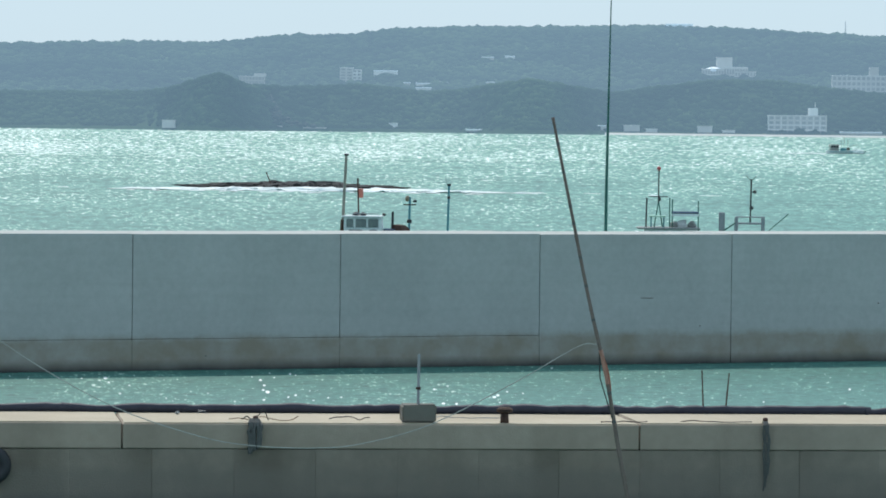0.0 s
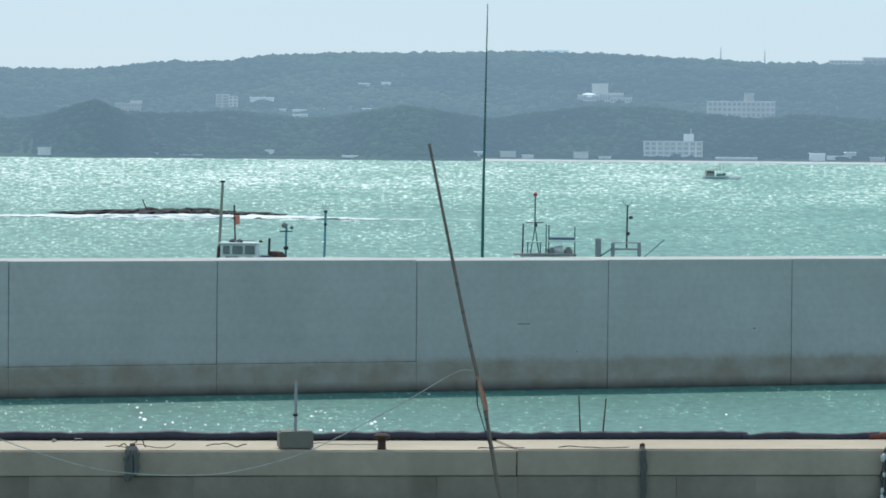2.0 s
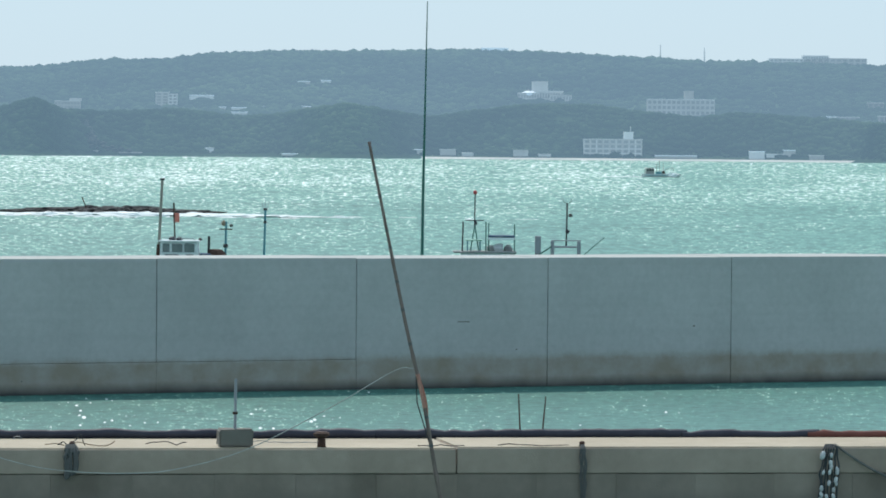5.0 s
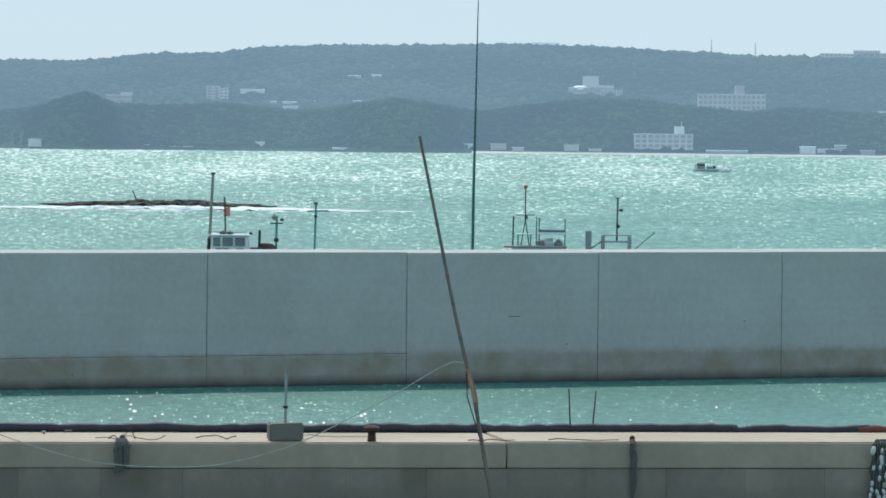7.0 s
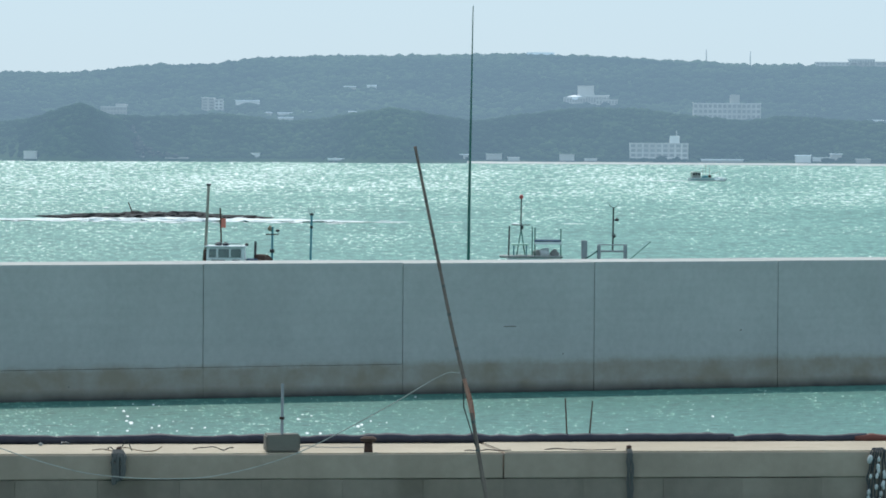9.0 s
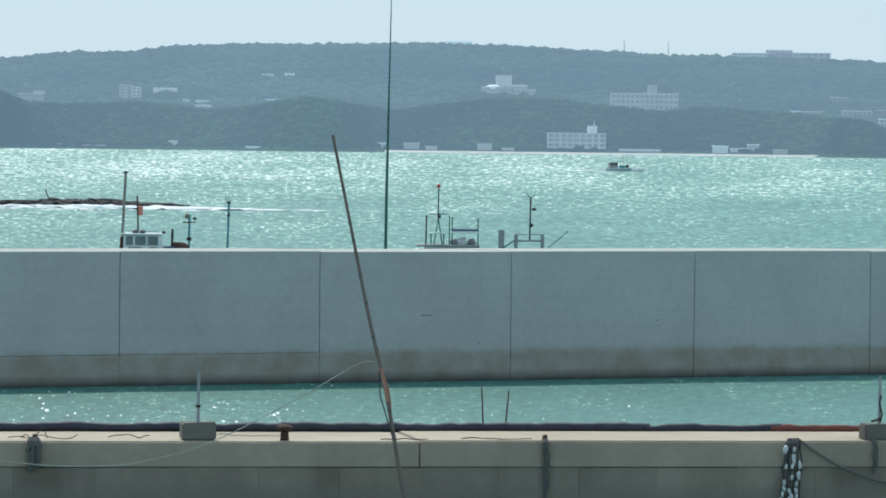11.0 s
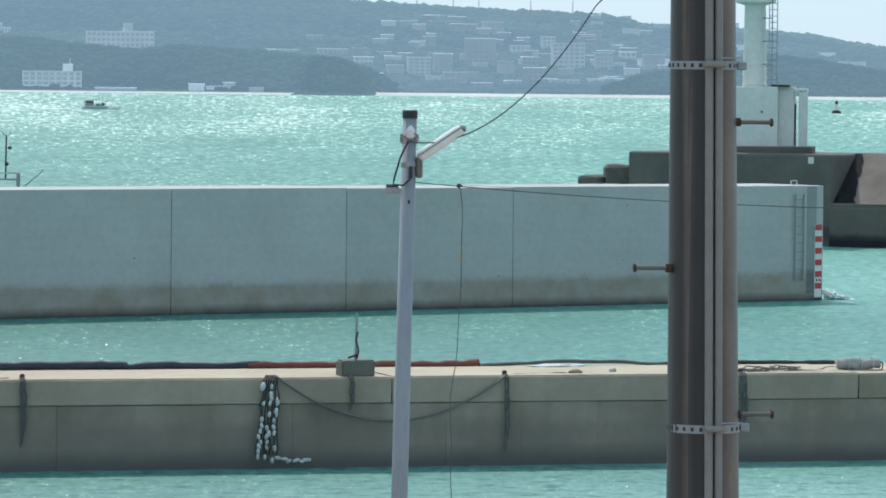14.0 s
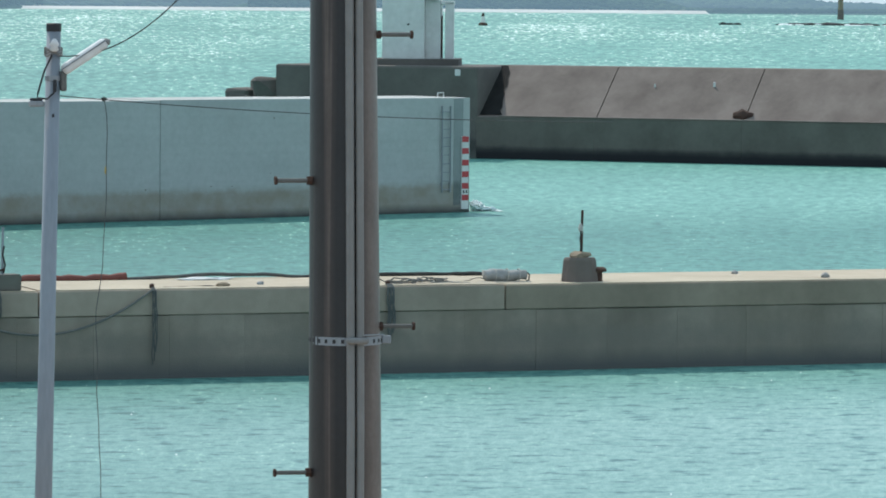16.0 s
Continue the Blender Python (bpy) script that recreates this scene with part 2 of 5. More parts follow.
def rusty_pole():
    """Brown coated steel with long upright rust streaks; darker and lighter sides painted in as shading."""
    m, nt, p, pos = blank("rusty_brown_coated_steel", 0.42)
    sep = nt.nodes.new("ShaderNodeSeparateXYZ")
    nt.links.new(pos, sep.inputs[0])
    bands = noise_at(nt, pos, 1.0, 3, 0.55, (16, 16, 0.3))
    # shading painted across the pole: brown left, dark middle, lighter right side
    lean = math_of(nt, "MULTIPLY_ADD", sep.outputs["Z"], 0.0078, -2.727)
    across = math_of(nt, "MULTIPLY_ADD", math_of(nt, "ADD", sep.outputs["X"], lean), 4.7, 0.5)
    side_tone = math_of(nt, "MULTIPLY_ADD", math_of(nt, "SUBTRACT", bands, 0.5), 0.5, across)
    col = ramp(nt, side_tone, [(0.09, (0.030, 0.026, 0.026)), (0.135, (0.072, 0.056, 0.050)), (0.165, (0.115, 0.092, 0.080)), (0.19, (0.052, 0.041, 0.038)),
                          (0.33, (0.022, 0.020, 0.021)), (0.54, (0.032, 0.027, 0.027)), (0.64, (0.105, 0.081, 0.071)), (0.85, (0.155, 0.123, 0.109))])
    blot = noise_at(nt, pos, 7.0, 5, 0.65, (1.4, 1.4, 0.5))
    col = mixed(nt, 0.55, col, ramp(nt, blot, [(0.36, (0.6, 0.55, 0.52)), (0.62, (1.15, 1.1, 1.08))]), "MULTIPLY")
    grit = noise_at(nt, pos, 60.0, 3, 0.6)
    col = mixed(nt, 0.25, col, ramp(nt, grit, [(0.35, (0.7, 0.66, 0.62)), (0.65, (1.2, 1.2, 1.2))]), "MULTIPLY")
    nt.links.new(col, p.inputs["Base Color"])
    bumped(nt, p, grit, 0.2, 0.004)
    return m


# emitted blue that imitates haze, from near shore to far ridge
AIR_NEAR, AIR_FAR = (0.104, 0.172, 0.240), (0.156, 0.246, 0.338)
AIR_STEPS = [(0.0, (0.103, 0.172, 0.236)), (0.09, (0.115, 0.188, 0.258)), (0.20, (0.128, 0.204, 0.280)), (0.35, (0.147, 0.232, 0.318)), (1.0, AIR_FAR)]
M = dict(
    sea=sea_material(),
    wall=concrete("pale_concrete", (0.42, 0.43, 0.412), (0.475, 0.483, 0.465), tide=0.95, tide_col=(0.25, 0.20, 0.135), wet=0.15, wet_col=(0.05, 0.05, 0.048), boards=0.10, vary=0.05, drips=0.08),
    pier=concrete("grey_concrete", (0.30, 0.24, 0.188), (0.40, 0.325, 0.256), vary=0.10, drips=0.35),
    pier_face=concrete("algae_stained_concrete", (0.222, 0.184, 0.147), (0.355, 0.295, 0.235), tide=0.85, tide_col=(0.185, 0.162, 0.134), wet=0.24, wet_col=(0.10, 0.098, 0.092), vary=0.16, drips=0.8),
    pier_darker=concrete("darker_grey_concrete", (0.235, 0.188, 0.140), (0.325, 0.262, 0.198), vary=0.10, drips=0.4),
    pier_top=concrete("sandy_concrete", (0.40, 0.335, 0.245), (0.50, 0.425, 0.315)),
    old=concrete("old_concrete", (0.122, 0.094, 0.080), (0.215, 0.175, 0.152), vary=0.10),
    weed=concrete("weedy_concrete", (0.095, 0.084, 0.075), (0.145, 0.13, 0.115), tide=0.9, tide_col=(0.03, 0.03, 0.03)),
    foot=concrete("weedy_foot_concrete", (0.095, 0.086, 0.072), (0.15, 0.135, 0.115), tide=0.55, tide_col=(0.03, 0.03, 0.03), wet=0.42, wet_col=(0.010, 0.010, 0.012), vary=0.05),
    black_weed=plain("black_dried_weed", (0.012, 0.012, 0.013), (0.04, 0.038, 0.035), 3.0, 0.9, bump=0.6),
    joint=plain("joint_shadow_filler", (0.035, 0.035, 0.033), (0.075, 0.074, 0.068), 8),
    white=plain("white_paint", (0.55, 0.54, 0.51), (0.70, 0.685, 0.655), 4, 0.55, vary=0.04),
    red=plain("red_paint", (0.40, 0.035, 0.04), (0.52, 0.06, 0.06), 9, 0.5),
    black=plain("black_rubber", (0.012, 0.012, 0.015), (0.03, 0.03, 0.035), 9, 0.6),
    boom_dark=plain("dark_boom_fabric", (0.016, 0.018, 0.034), (0.04, 0.042, 0.06), 5, 0.7),
    boom_red=plain("faded_red_boom_fabric", (0.12, 0.04, 0.032), (0.21, 0.07, 0.052), 4, 0.8),
    rope=plain("weathered_rope", (0.30, 0.29, 0.26), (0.50, 0.48, 0.44), 30, 0.9),
    dark_rope=plain("tarry_rope", (0.03, 0.03, 0.03), (0.065, 0.062, 0.055), 25, 0.9),
    tan=plain("tan_rope", (0.20, 0.15, 0.10), (0.34, 0.27, 0.19), 25, 0.9),
    rust=plain("rusted_iron", (0.045, 0.024, 0.018), (0.105, 0.055, 0.038), 14, 0.85, 0.2, 0.6),
    steel=plain("galvanised_steel", (0.22, 0.235, 0.25), (0.32, 0.335, 0.35), 9, 0.5, 0.2, 0.1, stretch=(4, 4, 0.5)),
    lamp_post=plain("grey_painted_steel", (0.21, 0.235, 0.265), (0.28, 0.305, 0.335), 10, 0.5, 0.0, 0.08, stretch=(3, 3, 0.6)),
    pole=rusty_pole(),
    conduit=plain("grey_conduit_plastic", (0.18, 0.17, 0.16), (0.24, 0.23, 0.22), 18, 0.55, bump=0.05),
    lens=plain("milky_lamp_plastic", (0.62, 0.60, 0.58), (0.78, 0.77, 0.75), 12, 0.35, bump=0.03),
    bamboo=plain("weathered_bamboo", (0.11, 0.078, 0.064), (0.21, 0.155, 0.13), 10, 0.65, stretch=(6, 6, 1)),
    tape=plain("faded_pink_orange_tape", (0.30, 0.13, 0.09), (0.52, 0.27, 0.20), 20, 0.5),
    float_white=plain("chalky_float_plastic", (0.48, 0.50, 0.49), (0.70, 0.71, 0.70), 20, 0.5, vary=0.25),
    net=plain("dark_netting", (0.03, 0.034, 0.038), (0.075, 0.08, 0.085), 30, 0.9),
    tarp=plain("grey_tarpaulin", (0.22, 0.225, 0.215), (0.36, 0.36, 0.345), 9, 0.75, bump=0.6),
    strap=plain("sun_bleached_black_webbing", (0.075, 0.076, 0.074), (0.12, 0.12, 0.112), 20, 0.9),
    line=plain("faded_line", (0.10, 0.10, 0.095), (0.17, 0.165, 0.15), 20, 0.9),
    hull=plain("white_boat_paint", (0.62, 0.66, 0.66), (0.78, 0.80, 0.79), 5, 0.4),
    glass=plain("dark_cabin_window", (0.015, 0.02, 0.024), (0.03, 0.035, 0.04), 3, 0.08, bump=0),
    # grey reflections are put into the pane's base colour
    pane=plain("cabin_pane_painted_reflection", (0.09, 0.12, 0.12), (0.22, 0.26, 0.26), 2.5, 0.12, bump=0),
    green=plain("green_painted_metal", (0.01, 0.085, 0.07), (0.02, 0.14, 0.11), 7, 0.5),
    blue=plain("blue_green_paint", (0.05, 0.20, 0.24), (0.09, 0.28, 0.32), 7, 0.5),
    awning=plain("blue_awning_cloth", (0.035, 0.07, 0.12), (0.06, 0.11, 0.17), 7, 0.8),
    wood=plain("grey_mast_wood", (0.20, 0.18, 0.15), (0.34, 0.31, 0.26), 12, 0.7, stretch=(6, 6, 1)),
    orange=plain("faded_orange_cloth", (0.55, 0.14, 0.10), (0.72, 0.25, 0.19), 9, 0.8),
    rock=plain("wet_reef_rock", (0.018, 0.019, 0.021), (0.048, 0.048, 0.048), 1.5, 0.95, bump=0.9),
    foam=plain("white_foam", (0.70, 0.76, 0.75), (0.86, 0.88, 0.87), 1.2, 0.9),
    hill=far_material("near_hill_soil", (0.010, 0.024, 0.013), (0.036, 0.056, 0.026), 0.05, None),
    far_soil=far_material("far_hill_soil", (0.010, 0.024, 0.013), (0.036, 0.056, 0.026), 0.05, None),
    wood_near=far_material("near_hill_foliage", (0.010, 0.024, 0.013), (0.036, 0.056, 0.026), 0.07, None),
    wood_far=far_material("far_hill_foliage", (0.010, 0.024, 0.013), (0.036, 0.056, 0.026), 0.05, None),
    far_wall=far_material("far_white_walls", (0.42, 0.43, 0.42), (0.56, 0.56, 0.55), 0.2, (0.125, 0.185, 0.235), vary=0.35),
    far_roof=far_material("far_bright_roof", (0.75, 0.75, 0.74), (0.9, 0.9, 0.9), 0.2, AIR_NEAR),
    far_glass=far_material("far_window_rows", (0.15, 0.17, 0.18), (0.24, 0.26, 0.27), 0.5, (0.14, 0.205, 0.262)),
    # darker copy of far_wall: the facades' shade is put into its colour
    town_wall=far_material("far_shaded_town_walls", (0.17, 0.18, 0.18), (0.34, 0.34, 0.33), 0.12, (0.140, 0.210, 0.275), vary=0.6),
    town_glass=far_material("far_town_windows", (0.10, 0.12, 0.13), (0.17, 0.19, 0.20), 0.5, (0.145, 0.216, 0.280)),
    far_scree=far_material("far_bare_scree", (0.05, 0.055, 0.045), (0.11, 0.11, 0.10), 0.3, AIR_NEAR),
    # concrete darkened in its base colour for a shaded block front
    stone=concrete("shaded_rough_concrete", (0.13, 0.12, 0.10), (0.19, 0.175, 0.15)),
    far_beach=far_material("far_sand", (0.40, 0.37, 0.32), (0.55, 0.51, 0.45), 0.1, AIR_NEAR),
    far_green=far_material("far_pale_meadow", (0.07, 0.10, 0.05), (0.12, 0.15, 0.08), 0.1, AIR_NEAR),
)


# ---------------------------------------------------------------- mesh helpers
def thing(name, at, label, category, group="", kind="", turn=0.0):
    ob = new(name)
    ob.empty_display_size = 0.2
    ob.matrix_world = pose(*at, 0, 0, turn)
    return tagged(ob, label, category, group, kind)


def mesh_of(name, bm, mat, smooth=False):
    bmesh.ops.recalc_face_normals(bm, faces=bm.faces)
    me = bpy.data.meshes.new(name)
    bm.to_mesh(me)
    bm.free()
    me.materials.append(mat)
    if smooth:
        me.polygons.foreach_set("use_smooth", [True] * len(me.polygons))
    return me


def part(name, bm, mat, parent=None, label="", smooth=False, at=None):
    """Link a bmesh as one mesh object under a thing or a part."""
    ob = new(name, mesh_of(name, bm, mat, smooth))
    if parent is not None:
        ob.parent = parent
    if at is not None:
        ob.location = at
    return tagged(ob, label)


def again(name, data, parent, at, rz=0.0):
    """A further piece on the same mesh."""
    ob = new(name, data)
    ob.parent = parent
    ob.location = at
    ob.rotation_euler = (0, 0, rz)
    return ob


def box(cx, cy, cz, sx, sy, sz, bevel=0.0, bm=None, seg=1, m=None):
    own = bmesh.new()
    bmesh.ops.create_cube(own, size=1.0, matrix=Matrix.Translation((cx, cy, cz)) @ Matrix.Diagonal((sx, sy, sz, 1)))
    if bevel:
        bmesh.ops.bevel(own, geom=own.edges[:], offset=bevel, segments=seg, affect="EDGES", profile=0.5)
    if m is not None:
        own.transform(m)
    return join(bm, own)


def join(bm, own):
    if bm is None:
        return own
    me = bpy.data.meshes.new("tmp")
    own.to_mesh(me)
    own.free()
    bm.from_mesh(me)
    bpy.data.meshes.remove(me)
    return bm


def sweep(points, radius, n=8, bm=None, closed=True):
    """A tube along points; radius is one number or one per point."""
    pts = [Vector(p) for p in points]
    rad = radius if isinstance(radius, (list, tuple)) else [radius] * len(pts)
    own = bmesh.new()
    rings = []
    side = None
    for i, p in enumerate(pts):
        d = (pts[min(i + 1, len(pts) - 1)] - pts[max(i - 1, 0)]).normalized()
        if side is None:
            side = d.cross(Vector((0, 0, 1)) if abs(d.z) < 0.9 else Vector((1, 0, 0))).normalized()
        side = (side - d * side.dot(d)).normalized()
        other = d.cross(side)
        rings.append([own.verts.new(p + (side * math.cos(2 * math.pi * k / n) + other * math.sin(2 * math.pi * k / n)) * rad[i]) for k in range(n)])
    for a, b in zip(rings, rings[1:]):
        for k in range(n):
            own.faces.new((a[k], a[(k + 1) % n], b[(k + 1) % n], b[k]))
    if closed:
        own.faces.new(rings[0])
        own.faces.new(rings[-1])
    return join(bm, own)


def lathe(profile, n=16, bm=None, m=None):
    """Turn (radius, height) pairs round the z axis."""
    own = bmesh.new()
    rings = [[own.verts.new((r * math.cos(2 * math.pi * k / n), r * math.sin(2 * math.pi * k / n), z)) for k in range(n)] for r, z in profile]
    for a, b in zip(rings, rings[1:]):
        for k in range(n):
            own.faces.new((a[k], a[(k + 1) % n], b[(k + 1) % n], b[k]))
    own.faces.new(rings[0])
    own.faces.new(rings[-1])
    if m is not None:
        own.transform(m)
    return join(bm, own)


def lump(rx, ry, rz, rough=0.2, sub=2, seed=0, bm=None, at=(0, 0, 0), freq=1.6):
    own = bmesh.new()
    bmesh.ops.create_icosphere(own, subdivisions=sub, radius=1.0)
    for v in own.verts:
        k = 1 + rough * noise.noise(v.co * freq + Vector((seed * 7.3, seed * 3.1, seed)))
        v.co = Vector((v.co.x * rx * k + at[0], v.co.y * ry * k + at[1], v.co.z * rz * k + at[2]))
    return join(bm, own)


def sag(a, b, drop, n=16, wob=0.0):
    a, b = Vector(a), Vector(b)
    out = []
    for i in range(n + 1):
        k = i / n
        p = a.lerp(b, k)
        p.z -= drop * 4 * k * (1 - k)
        if wob:
            p += Vector((0, noise.noise(Vector((i * 0.9, 2, 5))), noise.noise(Vector((i * 0.7, 9, 1))))) * wob
        out.append(p)
    return out


def rounded(points, n=5):
    """A smooth line through all the points."""
    p = [Vector(q) for q in points]
    p = [p[0] * 2 - p[1]] + p + [p[-1] * 2 - p[-2]]
    out = []
    for a, b, c, d in zip(p, p[1:], p[2:], p[3:]):
        for i in range(n):
            k = i / n
            out.append((b * 2 + (c - a) * k + (a * 2 - b * 5 + c * 4 - d) * k * k + (b * 3 - a - c * 3 + d) * k ** 3) * 0.5)
    return out + [p[-2]]


def prism(poly, x0, x1, bm=None):
    """Extrude a (y, z) outline along x."""
    own = bmesh.new()
    a = [own.verts.new((x0, y, z)) for y, z in poly]
    b = [own.verts.new((x1, y, z)) for y, z in poly]
    own.faces.new(a)
    own.faces.new(b)
    for i in range(len(poly)):
        j = (i + 1) % len(poly)
        own.faces.new((a[i], a[j], b[j], b[i]))
    return join(bm, own)


# ---------------------------------------------------------------- water, quay
bm = bmesh.new()
bmesh.ops.create_circle(bm, cap_ends=True, segments=64, radius=4940)
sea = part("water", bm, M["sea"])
tagged(sea, "wind-ruffled turquoise lagoon water with small whitecaps and painted sun glints", "water", kind="structure")

quay = part("ground", box(0, 6.0, 0.2, 160, 70, 3.2, 0.06), M["pier"])
tagged(quay, "plain grey concrete quay beside the harbour basin", "quay", kind="structure")

# ---------------------------------------------------------------- far shore
FRONT = [(-900, 24), (-600, 28), (-328, 30), (-303, 32), (-266, 43), (-245, 35), (-203, 35), (-161, 37), (-111, 32), (-78, 35), (-36, 41), (26, 33), (72, 39), (101, 43),
         (143, 43), (193, 37), (227, 34), (256, 38), (331, 33), (374, 29), (399, 20), (425, 6), (560, 6), (609, 21), (699, 36), (743, 31), (794, 23), (880, 14), (925, 2), (1100, 1), (1600, 1)]
BACK = [(-1300, 70), (-579, 85), (-449, 88), (-364, 88), (-296, 96), (-228, 97), (-188, 103), (-121, 106), (82, 109), (167, 107), (306, 100), (391, 100),
        (493, 97), (562, 93), (665, 88), (780, 84), (815, 75), (987, 67), (1022, 60), (1074, 53), (1250, 40), (1380, 12), (1500, 10), (2000, 14)]
SHORE = 3310.0


def curve_of(pairs, x):
    return np.interp(x, [a for a, _ in pairs], [b for _, b in pairs])


def ease(k):
    k = np.clip(k, 0, 1)
    return k * k * (3 - 2 * k)


def shore_line(u):
    """Where the land begins: wooded headlands stand out into the lagoon."""
    out = 0.0
    for mid, half, far_out in ((-270, 50, 125.0), (-35, 52, 115.0), (372, 34, 90.0)):
        out = out + far_out * np.clip(1 - ((u - mid) / half) ** 2, 0, 1) ** 1.5
    return SHORE - out


def front_height(x, y):
    u = x * 3400.0 / np.maximum(y, 1)
    h = curve_of(FRONT, u) - 5.0
    return np.maximum(h, 0.5) * ease((y - shore_line(u)) / 80.0) * (1 - 0.75 * ease((y - 3420) / 160.0)) + np.where(y > shore_line(u) - 6, 1.2, -1.0)


def back_height(x, y):
    h = curve_of(BACK, x * 4600.0 / np.maximum(y, 1)) - 5.0
    return h * ease((y - 3480) / 1150.0)


def land(x, y):
    return np.maximum(front_height(x, y), back_height(x, y))


def height_sheet(name, x0, x1, y0, y1, step, fun, mat):
    xs, ys = np.arange(x0, x1 + 1, step), np.arange(y0, y1 + 1, step)
    gx, gy = np.meshgrid(xs, ys)
    gz = fun(gx, gy)
    n, k = len(xs), len(ys)
    idx = np.arange(n * k).reshape(k, n)
    faces = np.stack([idx[:-1, :-1], idx[:-1, 1:], idx[1:, 1:], idx[1:, :-1]], -1).reshape(-1, 4)
    me = bpy.data.meshes.new(name)
    me.from_pydata(np.stack([gx, gy, gz], -1).reshape(-1, 3).tolist(), [], faces.tolist())
    me.materials.append(mat)
    me.polygons.foreach_set("use_smooth", [True] * len(me.polygons))
    return new(name, me)


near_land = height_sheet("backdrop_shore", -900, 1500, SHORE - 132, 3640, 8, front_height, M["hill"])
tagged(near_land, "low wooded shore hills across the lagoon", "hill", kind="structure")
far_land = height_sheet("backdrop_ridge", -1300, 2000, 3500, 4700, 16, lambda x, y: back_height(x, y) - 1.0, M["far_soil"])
tagged(far_land, "long hazy wooded ridge behind the far shore", "hill", kind="structure")


def woods(name, count, xr, yr, height, size, mat, seed, keep=None):
    """A forest canopy of many small uneven crowns, in one mesh."""
    rng = np.random.default_rng(seed)
    base = bmesh.new()
    bmesh.ops.create_icosphere(base, subdivisions=1, radius=1.0)
    bv = np.array([v.co[:] for v in base.verts])
    bf = np.array([[v.index for v in f.verts] for f in base.faces])
    base.free()
    x, y = rng.uniform(*xr, count), rng.uniform(*yr, count)
    if keep is not None:
        ok = keep(x, y)
        x, y = x[ok], y[ok]
    z = height(x, y)
    n = len(x)
    r = (size[0] + (size[1] - size[0]) * rng.random(n) ** 2.2) * 1.15
    jit = 1 + rng.uniform(-0.12, 0.12, (n, len(bv), 1))
    v = bv[None] * jit * np.stack([r * rng.uniform(0.8, 1.4, n), r, r * rng.uniform(0.45, 0.7, n)], -1)[:, None]
    v += np.stack([x, y, z], -1)[:, None]
    f = bf[None] + (np.arange(n) * len(bv))[:, None, None]
    me = bpy.data.meshes.new(name)
    me.from_pydata(v.reshape(-1, 3).tolist(), [], f.reshape(-1, 3).tolist())
    me.materials.append(mat)
    me.polygons.foreach_set("use_smooth", [True] * len(me.polygons))
    return new(name, me)


def wooded(x, y):
    """Crowns everywhere but on the sandy flat before the town."""
    u = x * 3400 / y
    return ~((u > 415) & (u < 575)) & (y > shore_line(u) + 13)


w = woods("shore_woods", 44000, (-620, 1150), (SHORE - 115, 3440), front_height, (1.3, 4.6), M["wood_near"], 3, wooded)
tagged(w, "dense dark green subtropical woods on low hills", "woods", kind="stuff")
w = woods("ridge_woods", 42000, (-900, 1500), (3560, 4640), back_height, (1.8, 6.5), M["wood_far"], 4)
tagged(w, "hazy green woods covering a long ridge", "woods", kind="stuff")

# ---------------------------------------------------------------- new breakwater
WALL_TURN, WALL_H, WALL_D = 26.565, 3.98, 3.4
wall = thing("breakwater_wall", (34.2, 156.5, 0), "tall pale concrete breakwater wall of cast blocks, tide-stained foot", "breakwater", kind="structure", turn=WALL_TURN)
BLOCK = 6.573
for i in range(11):
    x1 = -i * BLOCK
    cx = x1 - BLOCK / 2
    lift = (0.0, 0.012, -0.008, 0.01, 0.0, -0.012, 0.006, 0.0, 0.01, -0.006, 0.0)[i]
    if i <= 5:
        body = box(cx, WALL_D / 2, (WALL_H + lift - 3) / 2, BLOCK - 0.02, WALL_D, WALL_H + lift + 3, 0.014, seg=2)
        part("wall_block", body, M["wall"], wall)
    else:
        # older blocks stand on a footing that shows as a shelf line
        part("wall_block", box(cx, WALL_D / 2, (WALL_H + lift + 0.92) / 2, BLOCK - 0.02, WALL_D, WALL_H + lift - 0.92, 0.014, seg=2), M["wall"], wall)
        part("footing_block", box(cx, WALL_D / 2 - 0.012, -1.04, BLOCK - 0.003, WALL_D, 3.9, 0.012), M["wall"], wall)
part("joint_filler", box(-5.5 * BLOCK, WALL_D / 2 + 0.06, 0.4, 11 * BLOCK - 0.3, WALL_D - 0.3, 6.6), M["joint"], wall)
part("scar", box((2.19 - 34.2) * 1.118, 0.0, 2.02, 0.42, 0.014, 0.03, 0.005), M["stone"], wall, "dark chipped scar in the concrete")

rs = random.Random(21)
for i in range(9):
    sx = -rs.uniform(1, 62)
    part("chip", lump(rs.uniform(0.02, 0.05), 0.008, rs.uniform(0.01, 0.025), 0.5, 1, i, at=(sx, 0.0 if sx > -39 else -0.012, rs.choice((rs.uniform(0.5, 1.2), rs.uniform(0.4, 3.6))))), M["stone"], wall)

# ladder set near the end, with its grab rail
ladder = thing("wall_ladder", (33.2, 156.0, 0), "weathered steel rung ladder fixed on the pale breakwater wall", "ladder", turn=WALL_TURN)
for sx in (-0.17, 0.2):
    part("stringer", box(sx, -0.07, 2.2, 0.045, 0.05, 3.0, 0.01), M["steel"], ladder)
rung = None
for k in range(10):
    z = 0.8 + 0.3 * k
    if rung is None:
        rung = part("rung", sweep([(-0.18, 0, 0), (0.21, 0, 0)], 0.016, 6), M["steel"], ladder, at=(0, -0.07, z))
    else:
        again("rung", rung.data, ladder, (0, -0.07, z))
for sx in (-0.17, 0.2):
    for z in (1.0, 3.5):
        part("bracket", box(sx, -0.03, z, 0.04, 0.1, 0.04), M["steel"], ladder)
